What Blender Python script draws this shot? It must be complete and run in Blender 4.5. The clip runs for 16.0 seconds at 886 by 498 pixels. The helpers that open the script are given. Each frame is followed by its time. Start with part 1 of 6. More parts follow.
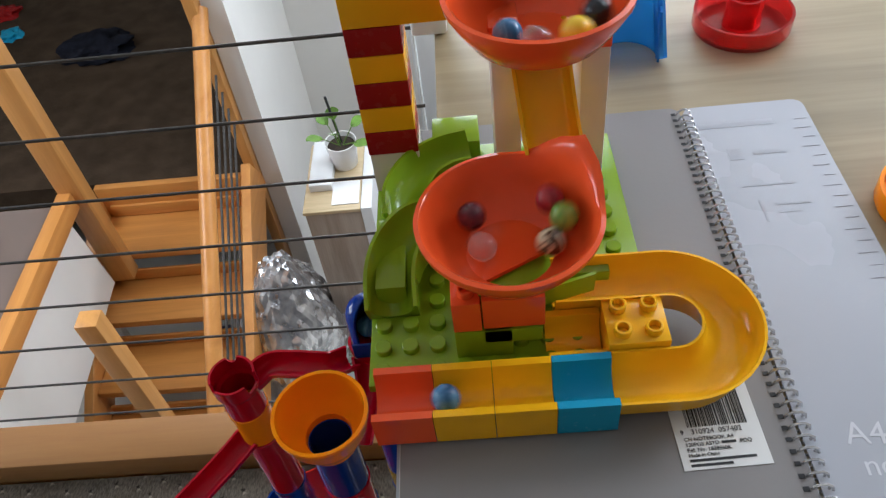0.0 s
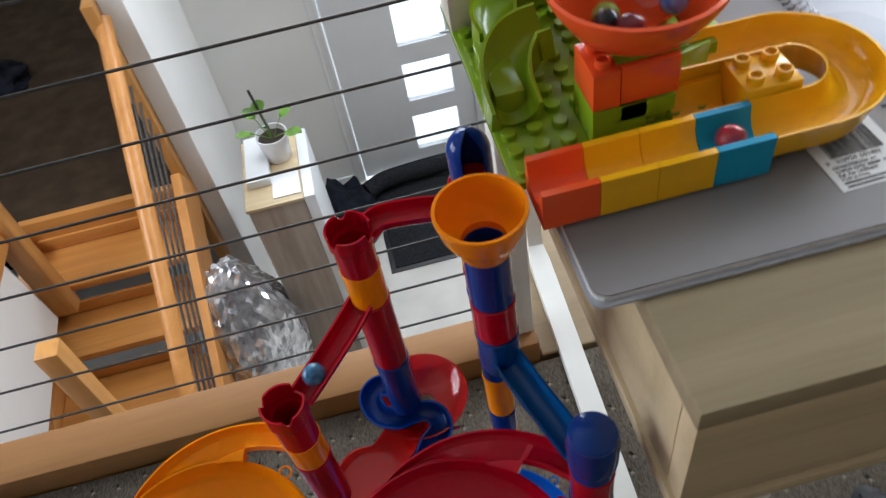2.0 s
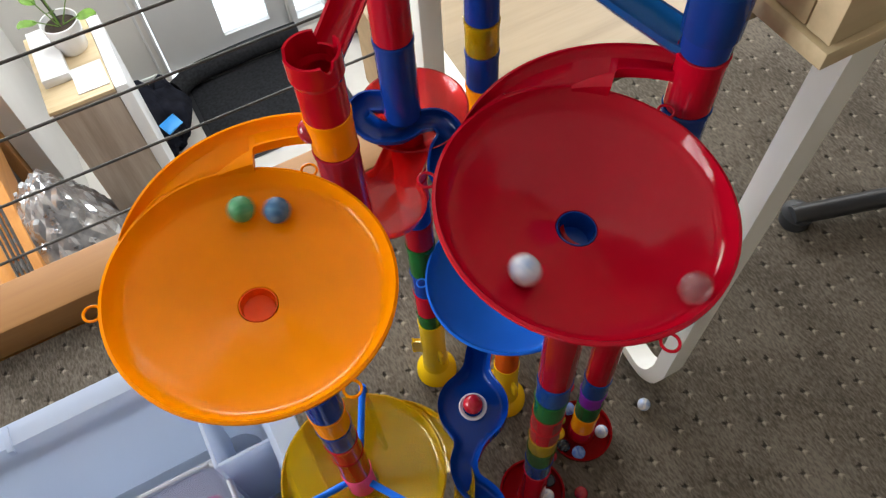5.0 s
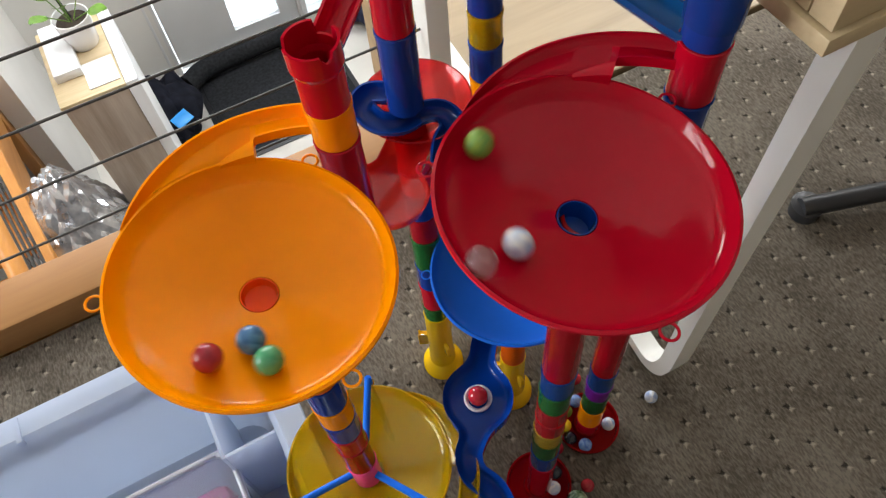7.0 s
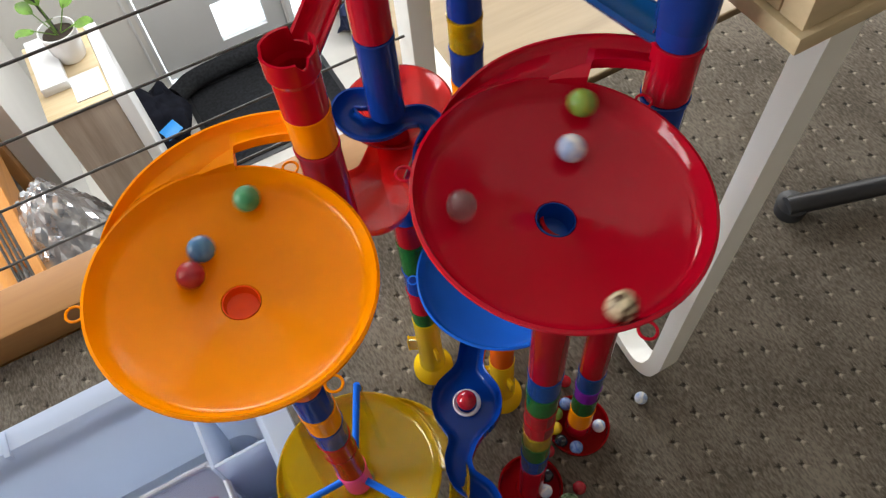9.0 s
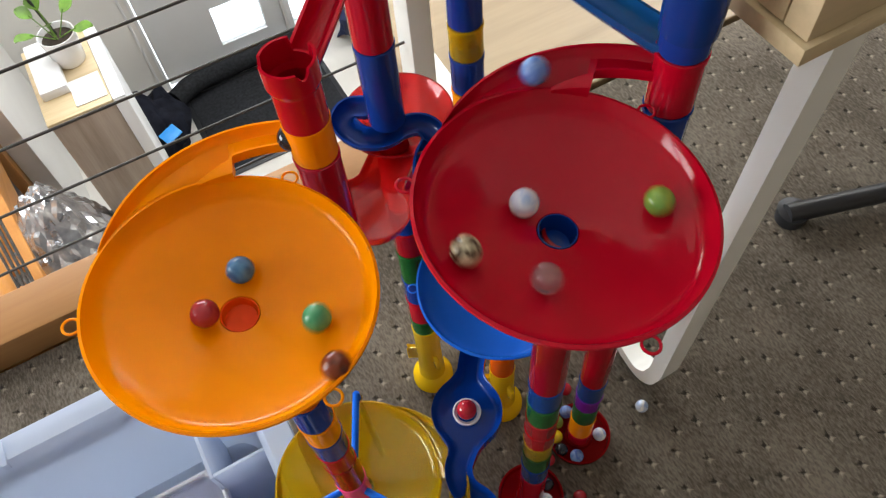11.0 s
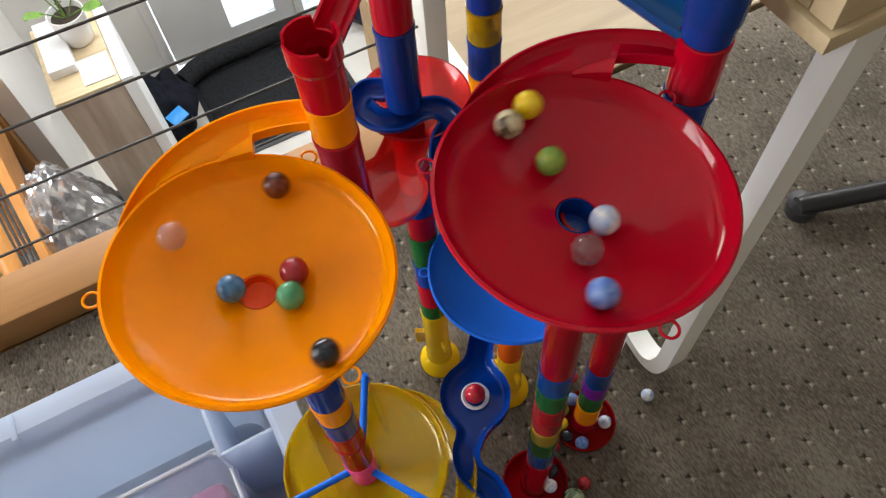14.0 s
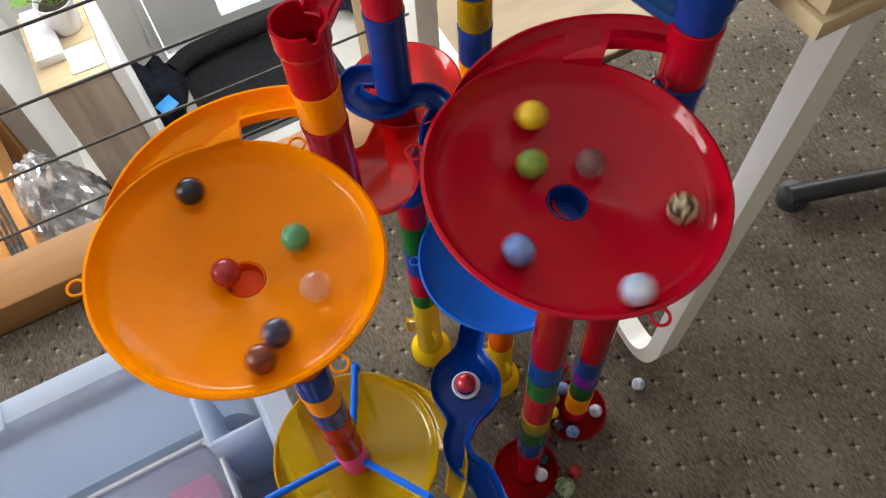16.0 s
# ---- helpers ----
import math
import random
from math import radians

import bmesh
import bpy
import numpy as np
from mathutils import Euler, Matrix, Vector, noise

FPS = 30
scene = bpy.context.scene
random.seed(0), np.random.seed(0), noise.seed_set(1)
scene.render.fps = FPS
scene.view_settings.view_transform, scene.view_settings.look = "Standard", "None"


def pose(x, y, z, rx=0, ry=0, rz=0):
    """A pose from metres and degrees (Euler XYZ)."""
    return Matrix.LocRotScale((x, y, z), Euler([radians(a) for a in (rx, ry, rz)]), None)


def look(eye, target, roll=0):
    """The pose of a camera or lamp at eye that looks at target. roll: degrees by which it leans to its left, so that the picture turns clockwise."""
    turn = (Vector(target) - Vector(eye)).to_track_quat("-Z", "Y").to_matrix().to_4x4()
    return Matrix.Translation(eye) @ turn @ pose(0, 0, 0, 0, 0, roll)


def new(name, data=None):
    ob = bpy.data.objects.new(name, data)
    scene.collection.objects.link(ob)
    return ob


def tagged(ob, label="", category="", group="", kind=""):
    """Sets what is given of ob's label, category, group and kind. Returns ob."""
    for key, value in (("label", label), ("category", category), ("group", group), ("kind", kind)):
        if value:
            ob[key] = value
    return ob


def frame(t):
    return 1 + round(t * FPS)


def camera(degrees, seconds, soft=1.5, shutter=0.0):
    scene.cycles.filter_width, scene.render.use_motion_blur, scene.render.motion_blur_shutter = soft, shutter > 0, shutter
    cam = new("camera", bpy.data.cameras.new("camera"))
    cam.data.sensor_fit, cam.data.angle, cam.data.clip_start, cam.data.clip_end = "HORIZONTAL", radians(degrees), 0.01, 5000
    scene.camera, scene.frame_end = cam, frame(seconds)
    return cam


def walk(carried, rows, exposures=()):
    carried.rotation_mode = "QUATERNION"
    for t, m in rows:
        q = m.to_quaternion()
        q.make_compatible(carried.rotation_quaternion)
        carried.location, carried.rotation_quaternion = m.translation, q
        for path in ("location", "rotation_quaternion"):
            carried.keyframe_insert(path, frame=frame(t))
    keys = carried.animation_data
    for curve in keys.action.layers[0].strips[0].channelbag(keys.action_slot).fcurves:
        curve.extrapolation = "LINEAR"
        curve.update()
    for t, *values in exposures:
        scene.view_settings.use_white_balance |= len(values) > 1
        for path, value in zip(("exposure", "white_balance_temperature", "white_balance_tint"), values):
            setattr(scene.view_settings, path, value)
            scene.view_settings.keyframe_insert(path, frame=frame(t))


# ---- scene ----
cam = camera(60.0, 16.0, 1.3, 0.35)
PATH = [
    (0, (0.03, 0.054, 1.131), (-0.08, 1.391, -0.352), -8.1),
    (0.5, (0.031, 0.042, 1.129), (-0.063, 1.38, -0.355), -8.2),
    (1, (0.015, 0.028, 1.121), (-0.055, 1.365, -0.366), -9.0),
    (1.5, (-0.045, 0.005, 1.103), (-0.062, 1.336, -0.389), -10.1),
    (2, (-0.106, -0.013, 1.072), (-0.023, 1.295, -0.439), -11.7),
    (2.2, (-0.134, -0.014, 1.056), (0.009, 1.276, -0.466), -13.2),
    (2.5, (-0.227, -0.02, 1.021), (0.08, 1.19, -0.542), -12.9),
    (2.6, (-0.255, -0.022, 1.012), (0.116, 1.13, -0.58), -12.5),
    (2.8, (-0.288, -0.03, 0.998), (0.163, 1.053, -0.622), -11.7),
    (3, (-0.304, -0.026, 0.953), (0.2, 1.003, -0.686), -10.0),
    (3.1, (-0.308, -0.02, 0.929), (0.226, 0.993, -0.711), -8.5),
    (3.5, (-0.311, -0.028, 0.903), (0.212, 0.947, -0.763), -5.8),
    (4, (-0.296, -0.027, 0.915), (0.187, 0.934, -0.772), -4.4),
    (6.5, (-0.276, -0.031, 0.914), (0.121, 0.94, -0.789), -6.4),
    (7, (-0.276, -0.032, 0.913), (0.125, 0.936, -0.791), -6.5),
    (7.5, (-0.276, -0.031, 0.912), (0.127, 0.938, -0.791), -6.8),
    (8, (-0.273, -0.033, 0.913), (0.132, 0.938, -0.788), -7.0),
    (8.5, (-0.272, -0.033, 0.911), (0.14, 0.938, -0.788), -7.0),
    (9, (-0.271, -0.037, 0.913), (0.153, 0.935, -0.783), -6.7),
    (11.5, (-0.269, -0.031, 0.911), (0.161, 0.947, -0.78), -6.5),
    (12, (-0.269, -0.032, 0.91), (0.157, 0.947, -0.781), -6.6),
    (12.5, (-0.267, -0.033, 0.91), (0.146, 0.943, -0.786), -6.6),
    (13, (-0.274, -0.032, 0.91), (0.133, 0.942, -0.789), -6.4),
    (13.5, (-0.277, -0.032, 0.911), (0.126, 0.937, -0.792), -6.2),
    (14, (-0.278, -0.031, 0.912), (0.132, 0.928, -0.795), -5.8),
    (14.5, (-0.275, -0.028, 0.91), (0.138, 0.92, -0.802), -5.4),
    (15, (-0.274, -0.025, 0.908), (0.139, 0.911, -0.81), -5.1),
    (15.5, (-0.275, -0.025, 0.908), (0.14, 0.905, -0.813), -5.0),
    (16, (-0.277, -0.031, 0.908), (0.141, 0.899, -0.812), -4.9),
]
walk(cam, [(t, look(eye, target, roll)) for t, eye, target, roll in PATH], [(0, 0.06, 6050, 10), (1, 0.03, 6050, 10), (2, 0.06, 6050, 10), (2.5, 0.06, 6050, 10), (3, 0.55, 6300, 10), (3.5, 0.64, 6550, 10), (16, 0.66, 6650, 10)])

# ---- light ----
FLOOR, GROUND = 0.015, -2.4
world = bpy.data.worlds.new("sky")
scene.world = world
world.use_nodes = True
wn = world.node_tree.nodes
sky = wn.new("ShaderNodeTexSky")
sky.sky_type, sky.sun_disc = "NISHITA", False
sky.sun_elevation, sky.sun_rotation = radians(42), radians(60)
world.node_tree.links.new(sky.outputs[0], wn["Background"].inputs[0])
wn["Background"].inputs[1].default_value = 0.12


def area_daylight(name, place, target, width, height, watts, colour=(0.93, 0.97, 1.0)):
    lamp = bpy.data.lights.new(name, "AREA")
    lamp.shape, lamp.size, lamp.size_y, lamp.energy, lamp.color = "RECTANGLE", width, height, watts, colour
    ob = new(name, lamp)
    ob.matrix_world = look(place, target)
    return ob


# East and north windows are out of view, inferred from where light falls.
area_daylight("window_light_east", (2.53, 1.95, 1.95), (0.3, 0.8, 0.0), 1.7, 0.9, 70)
# Added lamp in an unseen west opening, to brighten the stairwell and toys.
area_daylight("added_light_west", (-3.33, 1.4, 1.2), (-0.6, 1.2, -0.3), 1.9, 1.4, 78)
area_daylight("window_light_north", (0.1, 3.72, 1.3), (-0.1, 1.0, -1.0), 2.2, 1.5, 68)
# Added lamp overhead; no roof window is known here.
area_daylight("added_roof_light", (1.2, 2.1, 2.47), (0.9, 1.9, 0.0), 1.3, 0.9, 12)

# ---- materials ----


def surface(name, colour, rough=0.5, metal=0.0, vary=0.12, scale=8.0, bump=0.0, bump_scale=60.0, clear=0.0, ior=1.5, coat=0.0, spec=0.5, stretch=(1, 1, 1)):
    m = bpy.data.materials.new(name)
    m.use_nodes = True
    n, k = m.node_tree.nodes, m.node_tree.links
    b = n["Principled BSDF"]
    b.inputs["Roughness"].default_value = rough
    b.inputs["Metallic"].default_value = metal
    b.inputs["Transmission Weight"].default_value = clear
    b.inputs["IOR"].default_value = ior
    b.inputs["Coat Weight"].default_value = coat
    b.inputs["Specular IOR Level"].default_value = spec
    co = n.new("ShaderNodeTexCoord")
    mp = n.new("ShaderNodeMapping")
    mp.inputs["Scale"].default_value = stretch
    k.new(co.outputs["Object"], mp.inputs[0])
    t1 = n.new("ShaderNodeTexNoise")
    t1.inputs["Scale"].default_value, t1.inputs["Detail"].default_value = scale, 6
    k.new(mp.outputs[0], t1.inputs["Vector"])
    rp = n.new("ShaderNodeValToRGB")
    lo = [max(0.0, c * (1 - vary)) for c in colour]
    hi = [min(1.0, c * (1 + vary)) for c in colour]
    rp.color_ramp.elements[0].position, rp.color_ramp.elements[0].color = 0.3, (*lo, 1)
    rp.color_ramp.elements[1].position, rp.color_ramp.elements[1].color = 0.7, (*hi, 1)
    k.new(t1.outputs[0], rp.inputs[0])
    k.new(rp.outputs[0], b.inputs["Base Color"])
    t2 = n.new("ShaderNodeTexNoise")
    t2.inputs["Scale"].default_value, t2.inputs["Detail"].default_value = bump_scale, 4
    k.new(mp.outputs[0], t2.inputs["Vector"])
    rr = n.new("ShaderNodeMapRange")
    rr.inputs[3].default_value, rr.inputs[4].default_value = max(0.02, rough - 0.06), rough + 0.08
    k.new(t2.outputs[0], rr.inputs[0])
    k.new(rr.outputs[0], b.inputs["Roughness"])
    if bump:
        bp = n.new("ShaderNodeBump")
        bp.inputs["Strength"].default_value, bp.inputs["Distance"].default_value = bump, 0.002
        k.new(t2.outputs[0], bp.inputs["Height"])
        k.new(bp.outputs[0], b.inputs["Normal"])
    return m


def plastic(name, colour, clear=0.0, rough=0.12, spec=0.13):
    m = surface(name, colour, rough, vary=0.05, scale=25, bump=0.015, bump_scale=180, clear=clear, ior=1.49, spec=spec)
    return m


def timber(name, light, dark, scale=1.0, rough=0.42, axis=0, contrast=1.0):
    """Wood with long grain along an axis, growth bands and fine pores."""
    m = bpy.data.materials.new(name)
    m.use_nodes = True
    n, k = m.node_tree.nodes, m.node_tree.links
    b = n["Principled BSDF"]
    co, mp = n.new("ShaderNodeTexCoord"), n.new("ShaderNodeMapping")
    mp.inputs["Scale"].default_value = [0.9 * scale if i == axis else 14 * scale for i in range(3)]
    k.new(co.outputs["Object"], mp.inputs[0])
    big, fine = n.new("ShaderNodeTexNoise"), n.new("ShaderNodeTexNoise")
    big.inputs["Scale"].default_value, big.inputs["Detail"].default_value, big.inputs["Distortion"].default_value = 1.2, 5, 0.9
    fine.inputs["Scale"].default_value, fine.inputs["Detail"].default_value = 14, 6
    k.new(mp.outputs[0], big.inputs["Vector"])
    k.new(mp.outputs[0], fine.inputs["Vector"])
    mix = n.new("ShaderNodeMath")
    mix.operation = "MULTIPLY_ADD"
    mix.inputs[1].default_value = 0.3
    k.new(fine.outputs[0], mix.inputs[0])
    k.new(big.outputs[0], mix.inputs[2])
    rp = n.new("ShaderNodeValToRGB")
    rp.color_ramp.elements[0].position, rp.color_ramp.elements[0].color = 0.65 - 0.2 * contrast, (*dark, 1)
    rp.color_ramp.elements[1].position, rp.color_ramp.elements[1].color = 0.65 + 0.12 * contrast, (*light, 1)
    k.new(mix.outputs[0], rp.inputs[0])
    k.new(rp.outputs[0], b.inputs["Base Color"])
    b.inputs["Roughness"].default_value = rough
    bp = n.new("ShaderNodeBump")
    bp.inputs["Strength"].default_value, bp.inputs["Distance"].default_value = 0.12, 0.001
    k.new(fine.outputs[0], bp.inputs["Height"])
    k.new(bp.outputs[0], b.inputs["Normal"])
    return m


def carpet_material(name, light, dark, knots=False):
    """Loop-pile carpet: ribs across, small darker knots scattered in rows, pit shade and lit edges coloured in."""
    m = bpy.data.materials.new(name)
    m.use_nodes = True
    n, k = m.node_tree.nodes, m.node_tree.links
    b = n["Principled BSDF"]
    b.inputs["Roughness"].default_value = 0.95
    b.inputs["Specular IOR Level"].default_value = 0.15
    co = n.new("ShaderNodeTexCoord")
    fib = n.new("ShaderNodeTexNoise")
    fib.inputs["Scale"].default_value, fib.inputs["Detail"].default_value = 420, 6
    mp = n.new("ShaderNodeMapping")
    mp.inputs["Scale"].default_value = (1.0, 0.35, 1.0)
    k.new(co.outputs["Object"], mp.inputs[0])
    k.new(mp.outputs[0], fib.inputs["Vector"])
    patch = n.new("ShaderNodeTexNoise")
    patch.inputs["Scale"].default_value, patch.inputs["Detail"].default_value = 9, 5
    k.new(co.outputs["Object"], patch.inputs["Vector"])
    add = n.new("ShaderNodeMath")
    add.operation = "MULTIPLY_ADD"
    add.inputs[1].default_value = 0.6
    k.new(patch.outputs[0], add.inputs[0])
    k.new(fib.outputs[0], add.inputs[2])
    rp = n.new("ShaderNodeValToRGB")
    rp.color_ramp.elements[0].position, rp.color_ramp.elements[0].color = 0.62, (*dark, 1)
    rp.color_ramp.elements[1].position, rp.color_ramp.elements[1].color = 0.98, (*light, 1)
    k.new(add.outputs[0], rp.inputs[0])
    k.new(rp.outputs[0], b.inputs["Base Color"])
    bp = n.new("ShaderNodeBump")
    bp.inputs["Strength"].default_value, bp.inputs["Distance"].default_value = 0.7, 0.003
    k.new(add.outputs[0], bp.inputs["Height"])
    if knots:
        def dots(shift, near, far):
            at = n.new("ShaderNodeMapping")
            at.inputs["Location"].default_value = (*shift, 0)
            at.inputs["Rotation"].default_value = (0, 0, radians(24))
            k.new(co.outputs["Object"], at.inputs[0])
            vo = n.new("ShaderNodeTexVoronoi")
            vo.voronoi_dimensions = "2D"
            vo.distance = "MINKOWSKI"
            vo.inputs["Exponent"].default_value = 0.6
            vo.inputs["Scale"].default_value, vo.inputs["Randomness"].default_value = 29, 0.45
            k.new(at.outputs[0], vo.inputs["Vector"])
            jit = n.new("ShaderNodeMath")
            jit.operation = "MULTIPLY_ADD"
            jit.inputs[1].default_value = 0.35
            k.new(fib.outputs[0], jit.inputs[0])
            k.new(vo.outputs["Distance"], jit.inputs[2])
            kr = n.new("ShaderNodeMapRange")
            kr.interpolation_type = "SMOOTHSTEP"
            kr.inputs[1].default_value, kr.inputs[2].default_value = near, far
            k.new(jit.outputs[0], kr.inputs[0])
            return kr

        # Dark pit and shifted pale edge paint each knot's shade and light.
        kr, lit_edge = dots((0, 0), 0.22, 0.42), dots((-0.0034, 0.0028), 0.22, 0.42)
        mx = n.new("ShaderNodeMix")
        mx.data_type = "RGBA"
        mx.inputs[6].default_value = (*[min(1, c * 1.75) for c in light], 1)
        k.new(lit_edge.outputs[0], mx.inputs[0])
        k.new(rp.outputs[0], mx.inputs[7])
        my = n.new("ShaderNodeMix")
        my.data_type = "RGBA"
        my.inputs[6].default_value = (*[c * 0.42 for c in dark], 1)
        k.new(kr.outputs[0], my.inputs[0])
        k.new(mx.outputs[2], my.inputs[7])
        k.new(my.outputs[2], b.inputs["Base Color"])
        hs = n.new("ShaderNodeMath")
        hs.operation = "MULTIPLY_ADD"
        hs.inputs[1].default_value = 1.6
        k.new(kr.outputs[0], hs.inputs[0])
        k.new(add.outputs[0], hs.inputs[2])
        k.new(hs.outputs[0], bp.inputs["Height"])
    k.new(bp.outputs[0], b.inputs["Normal"])
    return m


RED = plastic("red_plastic", (0.45, 0.002, 0.016), 0.0, 0.07, 0.26)
ORANGE = plastic("orange_plastic", (0.95, 0.28, 0.001))
BLUE = plastic("blue_plastic", (0.006, 0.035, 0.24), 0.0, 0.07, 0.28)
BRIGHT_BLUE = plastic("bright_blue_plastic", (0.012, 0.14, 0.70))
TRACK_BLUE = plastic("track_blue_plastic", (0.002, 0.036, 0.25), 0.0, 0.08, 0.25)
CLEAR_RED = plastic("translucent_red_plastic", (0.52, 0.004, 0.016), 0.4, 0.08)
# Throat colour brightened for light shining through the orange tube wall.
THROAT = plastic("lit_through_red_orange_plastic", (1.0, 0.085, 0.004), 0.0, 0.12)
LIGHT_RED = plastic("light_translucent_red_plastic", (0.98, 0.05, 0.05), 0.72, 0.08)
CLEAR_BLUE = plastic("translucent_blue_plastic", (0.01, 0.10, 0.46), 0.55, 0.08)
CAP_BLUE = plastic("cap_blue_plastic", (0.006, 0.05, 0.3), 0.35, 0.08, 0.25)
MID_BLUE = plastic("chute_blue_plastic", (0.012, 0.14, 0.47), 0.5, 0.08)
PALE_BLUE = plastic("pale_translucent_blue_plastic", (0.04, 0.33, 0.85), 0.6, 0.08)
DEEP_RED = plastic("deep_translucent_red_plastic", (0.30, 0.003, 0.006), 0.2, 0.1)
CLEAR_YELLOW = plastic("translucent_yellow_plastic", (0.88, 0.58, 0.008), 0.75, 0.1)
FOOT = plastic("bright_translucent_yellow_plastic", (0.95, 0.60, 0.006), 0.25, 0.1, 0.25)
CLEAR_ORANGE = plastic("translucent_orange_plastic", (0.85, 0.13, 0.004), 0.25, 0.12)
CLEAR_GREEN = plastic("translucent_green_plastic", (0.012, 0.2, 0.035), 0.5, 0.08)
PINK = plastic("pink_plastic", (0.92, 0.07, 0.34), 0.1)
PURPLE = plastic("purple_plastic", (0.16, 0.012, 0.26))
LIME = plastic("lime_plastic", (0.21, 0.34, 0.012), 0.0, 0.18, 0.3)
BLOCK_RED = plastic("dark_red_plastic", (0.3, 0.012, 0.012), 0.0, 0.25)
BLOCK_YELLOW = plastic("block_yellow_plastic", (0.88, 0.46, 0.006), 0.0, 0.15, 0.3)
CORAL = plastic("coral_plastic", (0.85, 0.1, 0.022), 0.0, 0.13, 0.35)
TEAL = plastic("teal_plastic", (0.02, 0.3, 0.5), 0.0, 0.24)
CREAM = plastic("white_plastic", (0.72, 0.64, 0.56), 0.0, 0.3)
TUB = surface("milky_plastic", (0.71, 0.78, 0.90), 0.16, vary=0.03, scale=5, bump_scale=4, clear=0.3, spec=0.5)
LID = surface("clear_lid", (0.84, 0.87, 0.97), 0.22, vary=0.02, scale=5, bump_scale=4, clear=0.85, ior=1.15)
LID_EDGE = surface("clear_lid_edge", (0.85, 0.87, 0.95), 0.12, vary=0.02, scale=5, clear=0.3)


def milky(m, share):
    """Lets part of the light through a cloudy plastic."""
    n, k = m.node_tree.nodes, m.node_tree.links
    tl, mix = n.new("ShaderNodeBsdfTranslucent"), n.new("ShaderNodeMixShader")
    mix.inputs[0].default_value = share
    b = n["Principled BSDF"]
    k.new(b.inputs["Base Color"].links[0].from_socket, tl.inputs[0])
    k.new(b.outputs[0], mix.inputs[1])
    k.new(tl.outputs[0], mix.inputs[2])
    k.new(mix.outputs[0], n["Material Output"].inputs[0])


milky(TUB, 0.4)
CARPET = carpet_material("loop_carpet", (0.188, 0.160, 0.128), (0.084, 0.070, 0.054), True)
BROWN_CARPET = carpet_material("brown_carpet", (0.075, 0.05, 0.031), (0.028, 0.018, 0.011))
OAK = timber("oak", (0.66, 0.29, 0.07), (0.48, 0.19, 0.038), axis=0, rough=0.38, contrast=1.5)
OAK_Y = timber("oak_along", (0.70, 0.32, 0.085), (0.55, 0.22, 0.05), axis=1, rough=0.35, contrast=1.5)
OAK_Z = timber("oak_upright", (0.66, 0.33, 0.10), (0.50, 0.23, 0.06), axis=2, rough=0.35, contrast=1.5)
BEAM = timber("oiled_oak", (0.34, 0.155, 0.04), (0.24, 0.10, 0.022), axis=0, rough=0.6, contrast=1.4)
# The panels' pale wood, darkened for the top to offset strong light there.
DESK_TOP = timber("dimmed_desk_wood", (0.40, 0.32, 0.195), (0.27, 0.21, 0.12), axis=0, rough=0.4, contrast=1.0)
LEDGE = timber("ledge_wood", (0.34, 0.245, 0.135), (0.25, 0.175, 0.09), axis=0, rough=0.5, contrast=1.3)
PALE = timber("pale_wood", (0.64, 0.50, 0.31), (0.44, 0.34, 0.19), axis=0, rough=0.5, contrast=1.3)
ASH = timber("grey_oak_laminate", (0.40, 0.33, 0.27), (0.27, 0.21, 0.165), axis=2, rough=0.55, contrast=1.0)
WHITE_METAL = surface("white_painted_metal", (0.86, 0.85, 0.80), 0.35, vary=0.04, bump=0.05)
BLACK_METAL = surface("black_painted_metal", (0.022, 0.023, 0.026), 0.42, vary=0.2, bump=0.05)
COIL = surface("bright_wire", (0.62, 0.62, 0.63), 0.25, 0.7, vary=0.1, scale=40)
STEEL = surface("steel", (0.42, 0.42, 0.43), 0.3, 0.9, vary=0.2, scale=40)
WIRE = surface("steel_wire", (0.07, 0.066, 0.062), 0.5, 0.5, vary=0.3, scale=90)
WALL = surface("white_wall_paint", (0.80, 0.79, 0.76), 0.8, vary=0.03, scale=3, bump=0.12, bump_scale=220)
# Beige chosen for walls out of view so that they bounce less light.
LOW_BOUNCE_WALL = surface("low_bounce_beige", (0.36, 0.31, 0.25), 0.85, vary=0.04, scale=3, bump=0.12, bump_scale=220)
# The stair side's shade is put into this mauve-brown base colour.
SHADED_STAIR_SIDE = surface("mauve_brown_shaded_plaster", (0.2, 0.15, 0.125), 0.7, vary=0.05, scale=3, bump=0.08, bump_scale=200)
DOOR_PAINT = surface("white_door_paint", (0.74, 0.75, 0.76), 0.4, vary=0.03, scale=4, bump=0.04)
TILE = surface("pale_floor_tile", (0.66, 0.63, 0.58), 0.3, vary=0.08, scale=5, bump=0.03)
MAT_BLACK = surface("charcoal_mat", (0.022, 0.023, 0.026), 0.95, vary=0.35, scale=60, bump=0.7, bump_scale=240, spec=0.1)
CARD = surface("grey_card", (0.245, 0.23, 0.232), 0.62, vary=0.05, scale=5, bump=0.03, bump_scale=300)
PAPER = surface("white_paper", (0.78, 0.78, 0.78), 0.6, vary=0.03, scale=30)
COVER = surface("frosted_cover", (0.41, 0.425, 0.475), 0.26, vary=0.03, scale=5, bump_scale=7)
INK = surface("black_ink", (0.012, 0.012, 0.014), 0.6, vary=0.1)
GREY_INK = surface("grey_ink", (0.3, 0.31, 0.35), 0.6, vary=0.1)
WHITE_INK = surface("white_ink", (0.58, 0.59, 0.63), 0.5, vary=0.05)
PALE_INK = surface("pale_ink", (0.385, 0.40, 0.45), 0.5, vary=0.1)
LEAF = surface("leaf", (0.12, 0.24, 0.03), 0.45, vary=0.35, scale=30, bump=0.2)
SOIL = surface("soil", (0.03, 0.02, 0.013), 0.95, vary=0.5, scale=80, bump=0.8)
